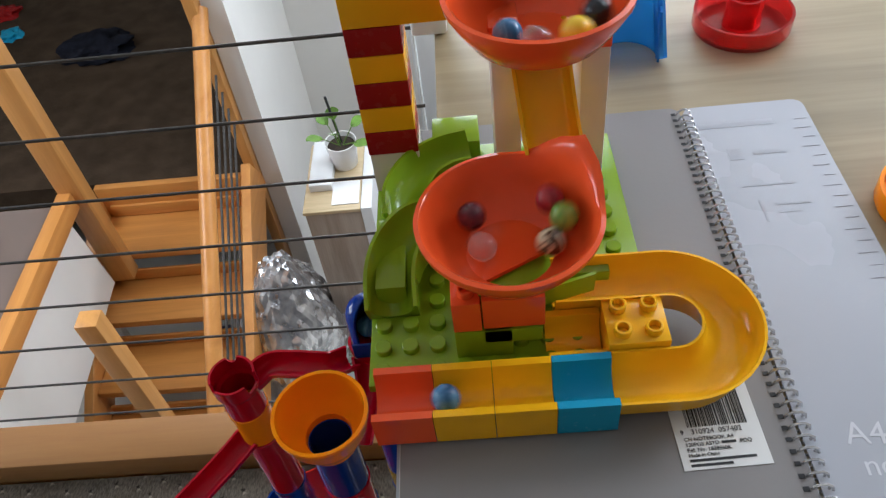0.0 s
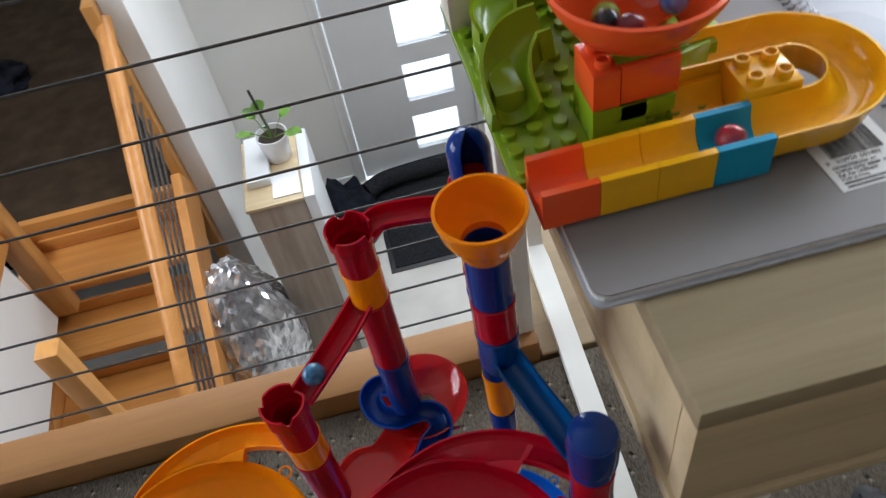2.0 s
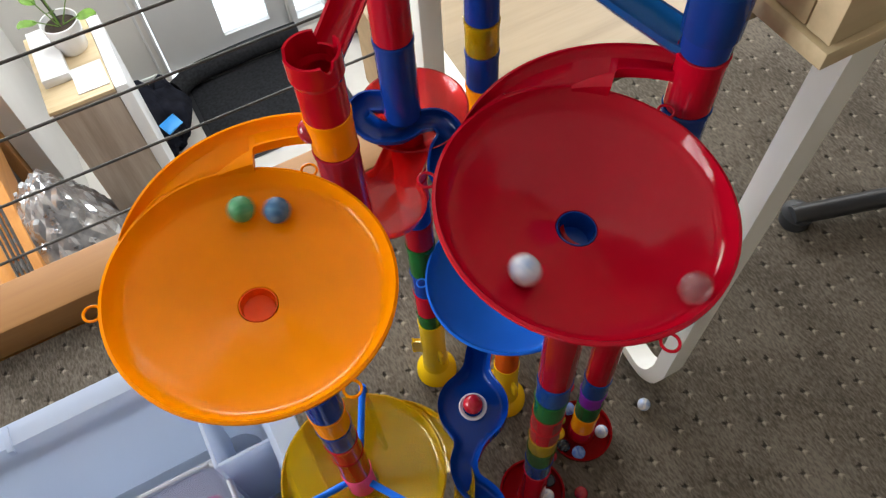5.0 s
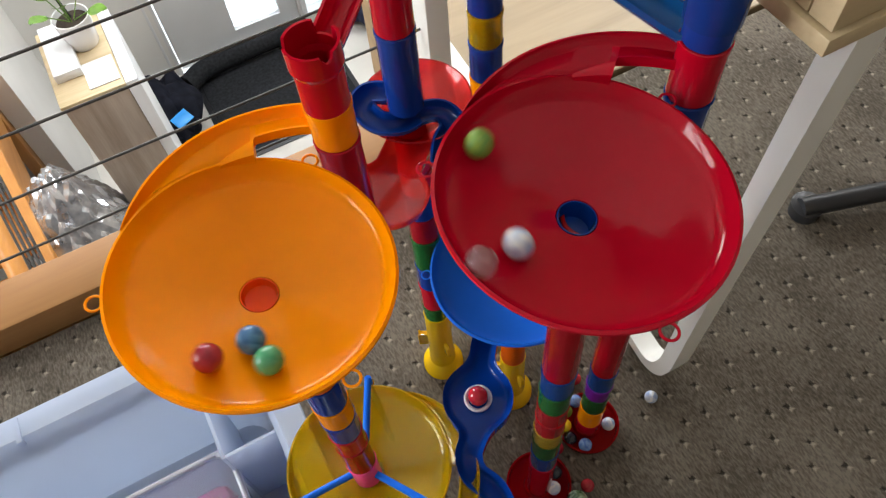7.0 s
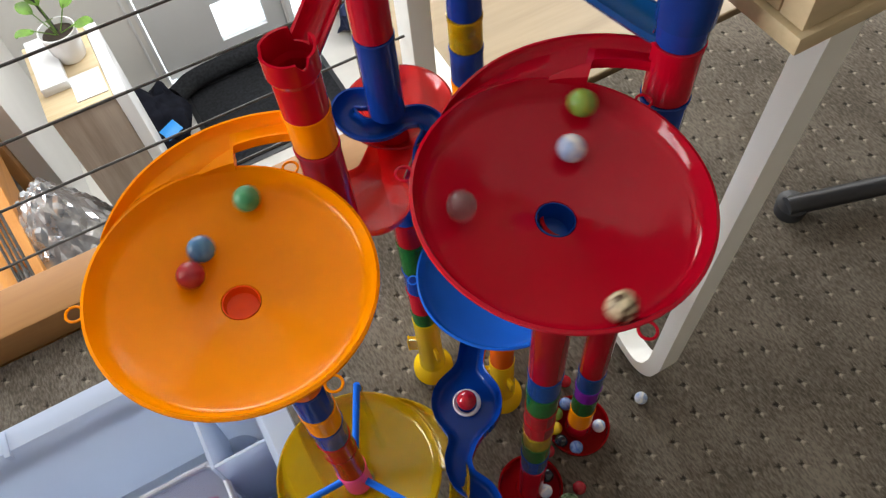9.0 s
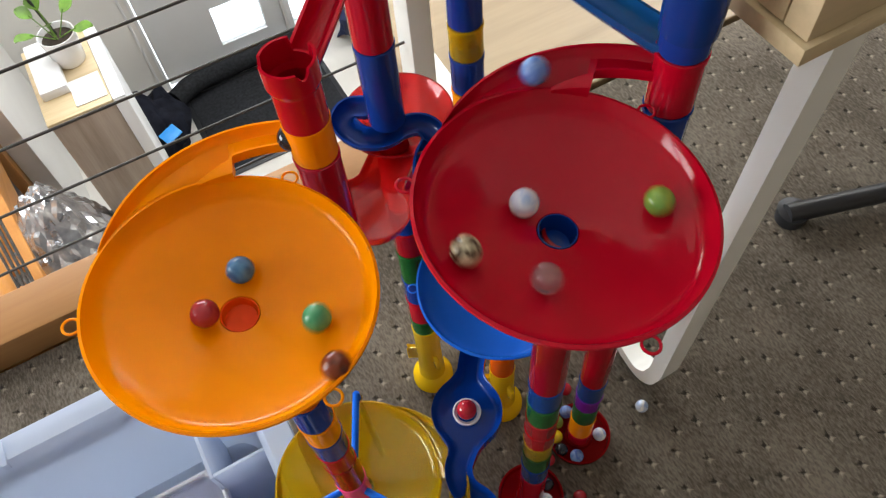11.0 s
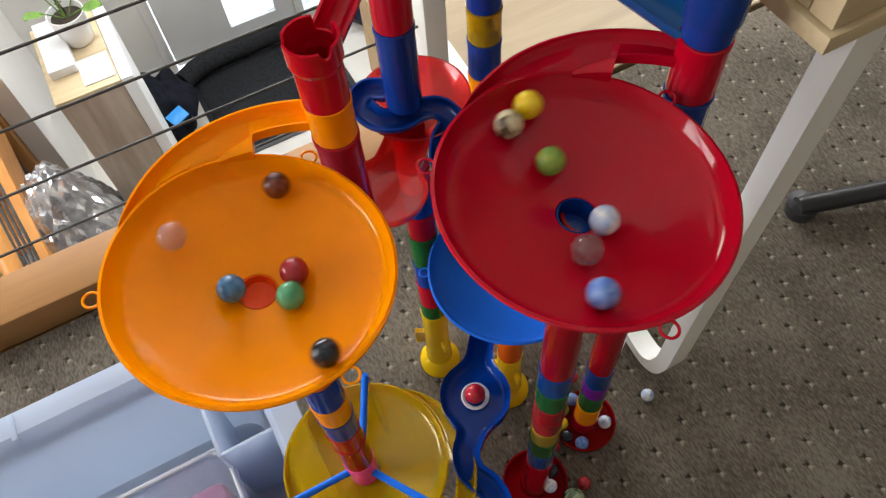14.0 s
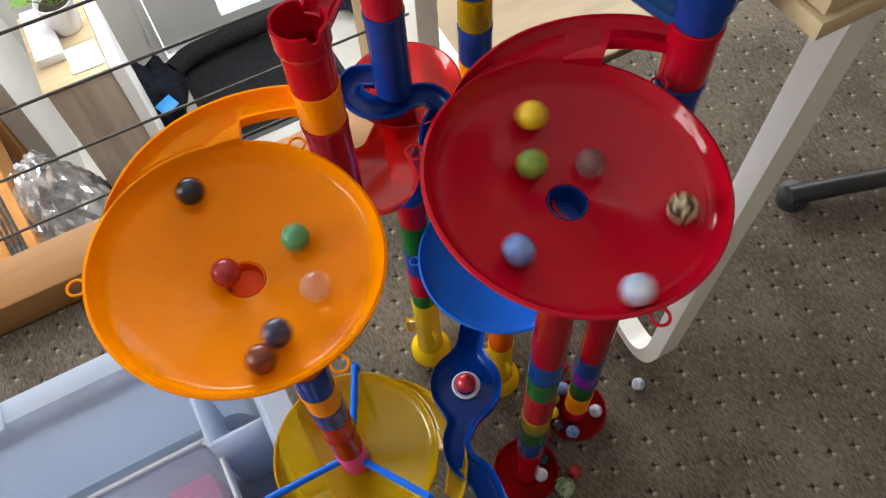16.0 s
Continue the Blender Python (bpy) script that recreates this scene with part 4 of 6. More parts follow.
column(*RC, [(0.651, 0.70, RED), (0.638, 0.651, BLUE), (0.606, 0.638, ORANGE), (0.58, 0.606, RED), (0.5165, 0.58, BLUE), (0.485, 0.5165, CLEAR_YELLOW), (0.448, 0.485, BLUE), (0.382, 0.448, ORANGE), (0.34, 0.382, BLUE), (0.30, 0.34, ORANGE), (0.26, 0.30, BLUE), (0.22, 0.26, RED), (0.14, 0.22, BLUE), (0.08, 0.14, RED)])
column(*RD, [(0.655, 0.672, CLEAR_BLUE), (0.628, 0.655, BLUE), (0.588, 0.628, RED), (0.53, 0.588, BLUE), (0.48, 0.53, RED), (0.43, 0.48, BLUE), (0.38, 0.43, ORANGE), (0.33, 0.38, BLUE), (0.196, 0.33, CLEAR_RED), (0.158, 0.196, CLEAR_BLUE), (0.13, 0.158, PURPLE), (0.092, 0.13, CLEAR_GREEN), (0.048, 0.092, ORANGE), (FLOOR + 0.004, 0.048, RED)])
column(*C1, [(0.363, 0.572, CLEAR_RED), (0.328, 0.363, CLEAR_BLUE), (0.292, 0.328, CLEAR_GREEN), (0.262, 0.292, CLEAR_RED), (0.232, 0.262, CLEAR_RED), (0.20, 0.232, CLEAR_YELLOW), (0.163, 0.20, CLEAR_GREEN), (0.124, 0.163, BLUE), (FLOOR + 0.004, 0.124, RED)])
column(*OC, [(0.43, 0.536, CLEAR_ORANGE), (0.388, 0.43, BLUE), (0.356, 0.388, ORANGE), (0.323, 0.356, BLUE), (0.29, 0.323, RED), (0.236, 0.29, CLEAR_RED), (0.19, 0.236, PINK)])
column(*BD, [(0.19, 0.285, BLUE), (0.12, 0.19, CLEAR_ORANGE)])


def foot(x, y, top):
    bm = bmesh.new()
    lathe(bm, [(0.0145, top), (0.0145, 0.075), (0.0155, 0.055), (0.016, 0.036), (0.021, FLOOR + 0.016), (0.0245, FLOOR + 0.01), (0.025, FLOOR + 0.001), (0.022, FLOOR + 0.001), (0.0128, 0.04), (0.0125, top)], 28, (x, y, 0), True)
    p = part("foot", bm, FOOT, run, "translucent yellow flared foot")
    for k in range(3):
        a = radians(30 + 120 * k)
        bm = cube(0.0135, 0.0235, -0.0025, 0.0025, 0.075, 0.098, 0.002, pose(x, y, 0, 0, 0, math.degrees(a)))
        part("foot_lug", bm, FOOT, p)


foot(*RA, 0.155)
foot(*RC, 0.085)
foot(*BD, 0.125)


def disc_base(x, y):
    bm = bmesh.new()
    lathe(bm, [(0.0, FLOOR + 0.001), (0.033, FLOOR + 0.001), (0.0355, FLOOR + 0.005), (0.0368, FLOOR + 0.014), (0.0365, FLOOR + 0.0155), (0.0345, FLOOR + 0.0155), (0.033, FLOOR + 0.007), (0.017, FLOOR + 0.006), (0.0155, FLOOR + 0.012), (0.0, FLOOR + 0.012)], 40, (x, y, 0))
    part("catch_base", bm, DEEP_RED, run, "round translucent red catch base")


disc_base(*C1)
disc_base(*RD)


def dish_height(r):
    """Height of the inside of a dish below its rim."""
    if r > 0.066:
        return -0.0105 + 0.0095 * ((r - 0.066) / 0.008) ** 2
    return -0.0105 - 0.013 * max(0.0, 1 - (r - 0.011) / 0.055) ** 0.9 if r > 0.011 else -0.0235


def leaning(x, y, z, nx=0.0, ny=0.0):
    """A place whose up leans by nx, ny."""
    n = Vector((nx, ny, 1)).normalized()
    a = (Vector((1, 0, 0)) - n * n.x).normalized()
    b = n.cross(a)
    return Matrix(((a.x, b.x, n.x, x), (a.y, b.y, n.y, y), (a.z, b.z, n.z, z), (0, 0, 0, 1)))


def dish(where, turn, material, label, chute=True, throat=None, lug=4, chute_turn=4, sunk=0.008):
    """A wide shallow funnel with a centre hole, three lugs and a curved inlet."""
    radii = [0.0112, 0.016, 0.024, 0.034, 0.044, 0.054, 0.061, 0.066, 0.069, 0.0715, 0.0735]
    inner = [(r, dish_height(r)) for r in radii]
    prof = [(0.0098, -0.045), (0.0104, -0.0255)] + inner + [(0.0748, 0.0008), (0.0765, 0.0004), (0.0766, -0.0012), (0.0752, -0.003)] + [(r + 0.0008, dish_height(r) - 0.0018) for r in reversed(radii)] + [(0.0122, -0.027), (0.0118, -0.045)]
    bm = bmesh.new()
    lathe(bm, prof, 72, (0, 0, 0), True)
    ob = part("dish", bm, material, run, label)
    ob.matrix_basis = where @ pose(0, 0, 0, 0, 0, turn)
    for a in (lug, lug + 121, lug + 241):
        bm = bmesh.new()
        lathe(bm, [(0.0044 + 0.0008 * math.cos(t), 0.0008 * math.sin(t)) for t in [k * math.pi / 4 for k in range(8)]], 18, (0.0795 * math.cos(radians(a)), 0.0795 * math.sin(radians(a)), -0.001), True)
        part("lug", bm, material, ob)
    if chute:
        bm = bmesh.new()
        n, flag = 40, 0.29
        rows = [[], []]
        for k in range(n + 1):
            s = k / n
            a = radians(chute_turn + 92 * s)
            ro = 0.1085 - 0.0317 * s ** 1.12
            rise = (1 - s) ** 1.25
            zt = 0.018 * rise + 0.0012
            zf = zt - 0.0062
            free = s <= flag
            ri = 0.0915 - 0.0105 * s / flag if free else 0.0752
            zi = zt - 0.0012 if free else 0.0002
            g = (ro - ri) / 2
            sec = [(ro, zt), (ro - min(0.0015, g * 0.4), zt), (ro - min(0.0026, g * 0.6), zf + 0.0025), (ro - min(0.0055, g * 0.9), zf), (ri + min(0.0055, g * 0.9), zf if free else min(zf, 0.0035)), (ri + min(0.0022, g * 0.6), zf + 0.0025 if free else 0.0008), (ri + min(0.0015, g * 0.4), zi), (ri, zi), (ri, zf - 0.0016 if free else -0.004), (ro - 0.001, zf - 0.0016)]
            rows[0 if free else 1].append([bm.verts.new((r * math.cos(a), r * math.sin(a), z)) for r, z in sec])
        for half in rows:
            for p, q in zip(half, half[1:]):
                for j in range(10):
                    bm.faces.new((p[j], p[(j + 1) % 10], q[(j + 1) % 10], q[j]))
            bm.faces.new(half[0])
            bm.faces.new(half[-1])
        for p, q in zip(rows[0][-1:], rows[1][:1]):
            for j in range(10):
                bm.faces.new((p[j], p[(j + 1) % 10], q[(j + 1) % 10], q[j]))
        part("inlet_chute", bm, material, ob)
        bm = bmesh.new()
        wedge = []
        for k in range(9):
            s = flag - 0.01 + 0.17 * k / 8
            a = radians(chute_turn + 92 * s)
            h = 0.0092 * (1 - k / 8) + 0.0012
            r0, r1 = 0.0738, 0.0815 - 0.0055 * k / 8
            wedge.append([bm.verts.new((r * math.cos(a), r * math.sin(a), z)) for r, z in ((r0, -0.002), (r0, h * 0.6), (r1 - 0.0012, h), (r1, h), (r1, -0.002))])
        for p, q in zip(wedge, wedge[1:]):
            for j in range(5):
                bm.faces.new((p[j], p[(j + 1) % 5], q[(j + 1) % 5], q[j]))
        bm.faces.new(wedge[0])
        bm.faces.new(wedge[-1])
        part("chute_flag", bm, material, ob)
    if throat:
        bm = bmesh.new()
        lathe(bm, [(0.0, -0.0265 - sunk), (0.0095, -0.026 - sunk), (0.0106, -0.0236), (0.0099, -0.0236), (0.0088, -0.0235 - sunk), (0.0, -0.0245 - sunk)], 32)
        part("throat", bm, throat, ob)
    return ob


ORANGE_FRAME = leaning(-0.2888, 0.1995, 0.5708, 0.098, -0.0436)
RED_FRAME = leaning(-0.1268, 0.1372, 0.604, 0.096, -0.067)
dish(ORANGE_FRAME, 40, ORANGE, "wide orange funnel dish", True, THROAT, 5, 2, 0.0055)
dish(RED_FRAME, 16, RED, "wide red funnel dish", True, TRACK_BLUE, 7, 5, 0.0125)
dish(leaning(BD[0], BD[1] + 0.004, 0.309), 150, BRIGHT_BLUE, "wide blue funnel dish", False)
dish(leaning(OC[0] + 0.005, OC[1] + 0.001, 0.212), 300, CLEAR_YELLOW, "translucent yellow funnel dish")
for a in (62, 182, 302):
    bm = bmesh.new()
    c, s = math.cos(radians(a)), math.sin(radians(a))
    rod(bm, (OC[0] + 0.012 * c, OC[1] + 0.012 * s, 0.212), (OC[0] + 0.083 * c, OC[1] + 0.083 * s, 0.221), 0.0034, 12)
    part("spoke", bm, BRIGHT_BLUE, run, "blue spoke")
    bm = bmesh.new()
    rod(bm, (OC[0] + 0.083 * c, OC[1] + 0.083 * s, 0.221), (OC[0] + 0.088 * c, OC[1] + 0.088 * s, FLOOR), 0.0036, 12)
    part("leg", bm, BRIGHT_BLUE, run, "blue stand leg")

# funnel, elbow, hood and the tracks between the columns
bm = bmesh.new()
lathe(bm, [(0.0142, 0.743), (0.0155, 0.745), (0.0162, 0.7505), (0.0202, 0.7555), (0.0236, 0.7635), (0.0252, 0.7725), (0.0262, 0.7745), (0.0262, 0.777), (0.0242, 0.777), (0.0226, 0.765), (0.019, 0.757), (0.0132, 0.752), (0.0125, 0.7475)], 40, (*RB, 0), True)
part("funnel", bm, ORANGE, run, "orange funnel cup")


def track(name, pts, material, label, w=0.017, d=0.008, n=8):
    bm = bmesh.new()
    sweep(bm, smooth_path(pts, n), gutter(w, 0.0018, d))
    return part(name, bm, material, run, label)


track("chute", [(-0.063, 0.252, 0.647), (-0.053, 0.225, 0.64), (-0.04, 0.192, 0.633), (-0.036, 0.182, 0.632)], MID_BLUE, "translucent blue chute", 0.018, 0.011)
lathe_cap = lathe(bmesh.new(), [(0.0152, 0.642), (0.0155, 0.664), (0.0135, 0.673), (0.008, 0.677), (0.0, 0.678)], 28, (*RD, 0))
part("cap", lathe_cap, CAP_BLUE, run, "translucent blue domed cap")
track("chute", [(-0.149, 0.323, 0.652), (-0.165, 0.307, 0.645), (-0.19, 0.283, 0.637), (-0.203, 0.272, 0.632)], RED, "red chute", 0.017, 0.010)
track("arc_track", [(-0.066, 0.352, 0.70), (-0.082, 0.342, 0.707), (-0.103, 0.343, 0.709), (-0.122, 0.345, 0.707), (-0.134, 0.337, 0.703)], RED, "red curved track", 0.017, 0.010)
track("arc_track", [(-0.058, 0.352, 0.70), (-0.055, 0.335, 0.696), (-0.058, 0.315, 0.69), (-0.062, 0.295, 0.684)], RED, "red curved track", 0.015, 0.009)
bm = bmesh.new()
dome = [(0.0152 * math.cos(k * math.pi / 14), 0.026 + 0.016 * math.sin(k * math.pi / 14)) for k in range(8)]
lathe(bm, [(0.0152, 0.0)] + dome + [(max(0.0, r - 0.0018), z - 0.0018) for r, z in reversed(dome)] + [(0.0134, 0.0)], 28, (0, 0, 0), False, -58, 238)
box(bm, -0.0125, 0.0125, -0.0145, -0.0125, -0.002, 0.012, 0.001)
hood = part("hood", bm, BLUE, run, "dark blue rounded entry hood")
hood.matrix_basis = pose(RC[0] + 0.004, RC[1], 0.70, -4, 0, 0)
part("hood_floor", lathe(bmesh.new(), [(0.0, 0.703), (0.0132, 0.703), (0.0132, 0.701), (0.0, 0.701)], 20, (RC[0] + 0.004, RC[1], 0)), RED, run)
track("s_track", [(-0.150, 0.345, 0.497), (-0.162, 0.352, 0.496), (-0.1715, 0.343, 0.495), (-0.167, 0.326, 0.493), (-0.152, 0.318, 0.491), (-0.135, 0.321, 0.489), (-0.121, 0.317, 0.487), (-0.118, 0.303, 0.484), (-0.130, 0.293, 0.48), (-0.138, 0.278, 0.475), (-0.13, 0.262, 0.47)], TRACK_BLUE, "blue S-shaped track", 0.0165, 0.009, 6)
bm = bmesh.new()
lathe(bm, [(0.012, -0.012), (0.02, -0.011), (0.034, -0.004), (0.0415, 0.006), (0.043, 0.006), (0.035, -0.006), (0.02, -0.0135), (0.012, -0.0145)], 40, (RA[0] + 0.012, RA[1] + 0.01, 0.474), True)
part("small_bowl", bm, LIGHT_RED, run, "translucent red bowl")
bm = bmesh.new()
rows = []
start, end = Vector((-0.128, 0.333, 0.466)), Vector((-0.205, 0.262, 0.4655))
along = (end - start).normalized()
across = Vector((along.y, -along.x, 0))
for k in range(29):
    u = k / 28
    neck = 0.0165 + 0.02 * max(0.0, 1 - u / 0.32) ** 2
    left = max(0.0, 1 - ((u - 0.74) / 0.262) ** 2) ** 0.5 * 0.03
    w = max(0.0015, neck if u < 0.55 and neck > left else left)
    c = start + (end - start) * u
    rows.append([bm.verts.new(c + across * w * a + Vector((0, 0, z))) for a, z in ((-1.06, 0.007), (-1, 0.007), (-0.9, 0.0), (-0.4, -0.0025), (0.4, -0.0025), (0.9, 0.0), (1, 0.007), (1.06, 0.007), (0.95, -0.0018), (0.4, -0.0045), (-0.4, -0.0045), (-0.95, -0.0018))])
for p, q in zip(rows, rows[1:]):
    for j in range(12):
        bm.faces.new((p[j], p[(j + 1) % 12], q[(j + 1) % 12], q[j]))
bm.faces.new(rows[0])
bm.faces.new(rows[-1])
part("turning_tray", bm, LIGHT_RED, run, "translucent red turning tray")
track("chute", [(-0.13, 0.30, 0.452), (-0.115, 0.285, 0.446), (-0.10, 0.272, 0.44)], CLEAR_ORANGE, "translucent orange chute", 0.016, 0.008)
ring = (-0.1645, 0.194)
def moulded_tray(name, line, half, cup, cup_r, depth, material, label, step=0.0016):
    """One moulded channel along a line that widens to a round cup, with rounded walls and a skirt."""
    pts = smooth_path(line, 8)

    def edge(x, y):
        """How far outside the outline, and the rim's height there."""
        best, z = 9.0, 0.0
        for a, b in zip(pts, pts[1:]):
            ab = (b - a).to_2d()
            u = max(0.0, min(1.0, (Vector((x, y)) - a.to_2d()).dot(ab) / max(1e-9, ab.length_squared)))
            d = (Vector((x, y)) - a.to_2d() - ab * u).length - half
            if d < best:
                best, z = d, a.z + (b.z - a.z) * u
        ring_d = math.hypot(x - cup[0], y - cup[1]) - cup_r
        blend = max(0.0, 0.012 - abs(best - ring_d)) / 0.012
        return min(best, ring_d) - blend * blend * 0.003, z

    bm = bmesh.new()
    x0, y0 = min(p.x for p in pts) - cup_r, min(p.y for p in pts) - half
    nx, ny = int((max(p.x for p in pts) + cup_r - x0) / step) + 1, int((max(p.y for p in pts) + half - y0) / step) + 1
    grid = {}
    for i in range(nx + 1):
        for j in range(ny + 1):
            x, y = x0 + i * step, y0 + j * step
            d, z = edge(x, y)
            if d < step * 0.75:
                if d > -step * 0.75:
                    g = Vector((edge(x + 0.0004, y)[0] - d, edge(x, y + 0.0004)[0] - d))
                    if g.length > 1e-7:
                        g.normalize()
                        x, y, d = x - g.x * d, y - g.y * d, 0.0
                deep = min(1.0, max(0.0, (-d - 0.0012) / 0.0055))
                grid[i, j] = bm.verts.new((x, y, z - depth * math.sin(deep * math.pi / 2) ** 0.8))
    for i in range(nx):
        for j in range(ny):
            q = [grid.get(c) for c in ((i, j), (i + 1, j), (i + 1, j + 1), (i, j + 1))]
            q = [v for v in q if v]
            if len(q) >= 3:
                bm.faces.new(q)
    bm.verts.ensure_lookup_table()
    rim = [e for e in bm.edges if len(e.link_faces) == 1]
    low = bmesh.ops.extrude_edge_only(bm, edges=rim)["geom"]
    for v in low:
        if isinstance(v, bmesh.types.BMVert):
            v.co.z -= depth + 0.003
    ob = part(name, bm, material, run, label)
    ob.data.set_sharp_from_angle(angle=radians(60))
    return ob


moulded_tray("s_track", [(-0.118, 0.252, 0.246), (-0.134, 0.236, 0.2435), (-0.15, 0.215, 0.2415), (-0.1645, 0.194, 0.24), (-0.182, 0.168, 0.237), (-0.197, 0.153, 0.234), (-0.2005, 0.136, 0.231), (-0.1925, 0.117, 0.228), (-0.193, 0.095, 0.225)], 0.0122, ring, 0.0325, 0.0095, TRACK_BLUE, "blue S-shaped track with a round cup")
part("socket_ring", lathe(bmesh.new(), [(0.0095, -0.0105), (0.0128, -0.0095), (0.0132, -0.0065), (0.0118, -0.006), (0.0092, -0.0085)], 32, (*ring, 0.2425), True), LID_EDGE, run, "clear socket ring")

# ---- the tub and the spare pieces ----
tub = thing("storage_tub", "large milky plastic storage tub on the carpet", "tub")
bm = bmesh.new()


def loop_at(x0, x1, y0, y1, r, z):
    out = []
    for cx, cy, a0 in ((x1 - r, y1 - r, 0), (x0 + r, y1 - r, 90), (x0 + r, y0 + r, 180), (x1 - r, y0 + r, 270)):
        out += [bm.verts.new((cx + r * math.cos(radians(a0 + k * 15)), cy + r * math.sin(radians(a0 + k * 15)), z)) for k in range(7)]
    return out


TX0, TX1, TY0, TY1, TZ = -0.98, -0.335, -0.12, 0.405, 0.185
levels = [(0.03, FLOOR + 0.004, 0.03), (0.012, 0.14, 0.03), (0.01, TZ - 0.012, 0.03), (-0.014, TZ - 0.01, 0.035), (-0.016, TZ - 0.024, 0.036), (-0.019, TZ - 0.024, 0.037), (-0.019, TZ, 0.037), (0.006, TZ, 0.033), (0.013, TZ - 0.01, 0.03), (0.015, 0.14, 0.03), (0.033, FLOOR + 0.0075, 0.03)]
loops = [loop_at(TX0 + o, TX1 - o, TY0 + o, TY1 - o, r, z) for o, z, r in levels]
for p, q in zip(loops, loops[1:]):
    for j in range(len(p)):
        bm.faces.new((p[j], p[(j + 1) % len(p)], q[(j + 1) % len(p)], q[j]))
bm.faces.new(loops[0])
bm.faces.new(loops[-1])
part("shell", bm, TUB, tub)
for k in range(4):
    x = TX0 + 0.09 + 0.155 * k
    part("rib", cube(x, x + 0.006, TY1 - 0.012, TY1 + 0.017, TZ - 0.024, TZ + 0.002, 0.001), TUB, tub)
part("divider", cube(-0.402, -0.346, 0.283, 0.287, FLOOR + 0.008, 0.172, 0.001), TUB, tub)
part("divider", cube(-0.406, -0.402, 0.283, 0.388, FLOOR + 0.008, 0.172, 0.001), TUB, tub)
lid = thing("tub_tray", "clear lidded tray with pink pieces inside the tub", "tray")
bm = bmesh.new()
loops = [loop_at(-0.70 + o, -0.402 - o, -0.06 + o, 0.312 - o, 0.02, z) for o, z in ((0.012, FLOOR + 0.012), (0.0, 0.124), (-0.002, 0.128), (0.001, 0.1305), (0.004, 0.128), (0.006, 0.122), (0.016, FLOOR + 0.016))]
for p, q in zip(loops, loops[1:]):
    for j in range(len(p)):
        bm.faces.new((p[j], p[(j + 1) % len(p)], q[(j + 1) % len(p)], q[j]))
bm.faces.new(loops[0])
bm.faces.new(loops[-1])
part("tray", bm, TUB, lid)
bm = bmesh.new()
outline = []
for cx, cy, a0 in ((-0.425, 0.289, 0), (-0.677, 0.289, 90), (-0.677, -0.037, 180), (-0.425, -0.037, 270)):
    outline += [(cx + 0.021 * math.cos(radians(a0 + k * 18)), cy + 0.021 * math.sin(radians(a0 + k * 18)), 0.131) for k in range(6)]
bent_rod(bm, outline + outline[:1], 0.0028, 8, 2)
part("lid", sheet(-0.696, -0.406, -0.056, 0.308, 0.1265, 0.128, 0.02), LID, lid, "clear flat lid", True)
# Thin white rod draws the highlight along the lid's rounded edge.
part("lid_edge", bm, LID_EDGE, lid, "rounded lid edge whitened as its highlight")
part("pink_piece", cube(-0.475, -0.42, 0.06, 0.29, FLOOR + 0.018, 0.108, 0.012), PINK, lid, "pink plastic piece")
bm = bmesh.new()
bent_rod(bm, [(-0.56, 0.22, 0.118), (-0.47, 0.262, 0.118), (-0.455, 0.262, 0.118), (-0.452, 0.24, 0.118), (-0.56, 0.185, 0.118)], 0.003, 8, 5)
part("clip", bm, LID_EDGE, lid)


def base_cup(x, y, z, r, material, label):
    cup = thing("marble_catcher", label, "toy part")
    part("dish", lathe(bmesh.new(), [(0.0, 0.0), (r, 0.0), (r + 0.002, 0.004), (r + 0.002, 0.017), (r - 0.0005, 0.017), (r - 0.0015, 0.004), (0.0, 0.004)], 40, (x, y, z)), material, cup)
    part("socket", lathe(bmesh.new(), [(0.016, 0.0042), (0.0148, 0.012), (0.0145, 0.03), (0.0125, 0.03), (0.0122, 0.0042)], 32, (x, y, z), True), material, cup)


base_cup(0.258, 0.618, DT, 0.038, LIGHT_RED, "spare translucent red catch base lying on the desk")
base_cup(0.318, 0.395, DT, 0.034, ORANGE, "spare orange catch base lying on the desk")
arch = thing("spare_arch", "spare translucent blue track piece standing on the desk", "toy part")
bm = bmesh.new()
lathe(bm, [(0.024, 0.0), (0.026, 0.0), (0.024, 0.045), (0.022, 0.045)], 30, (0.158, 0.588, DT), True, -20, 200)
part("shell", bm, PALE_BLUE, arch)
bm = bmesh.new()
bent_rod(bm, [(0.184, 0.58, DT + 0.004), (0.182, 0.59, DT + 0.03), (0.178, 0.60, DT + 0.07), (0.176, 0.605, DT + 0.11)], 0.005, 8, 4)
part("arm", bm, PALE_BLUE, arch)
# Tube added at the left spoke's end in place of its purple connector.
part("piece", lathe(bmesh.new(), [(0.0, 0.0), (0.013, 0.0), (0.0136, 0.002), (0.0136, 0.192), (0.012, 0.195), (0.0108, 0.195), (0.0105, 0.012), (0.0, 0.011)], 28, (-0.384, 0.1915, FLOOR + 0.001)), PURPLE, thing("spoke_connector", "tall purple tube standing in for the left spoke's connector", "toy part"))

# ---- marbles ----
MR = 0.0078


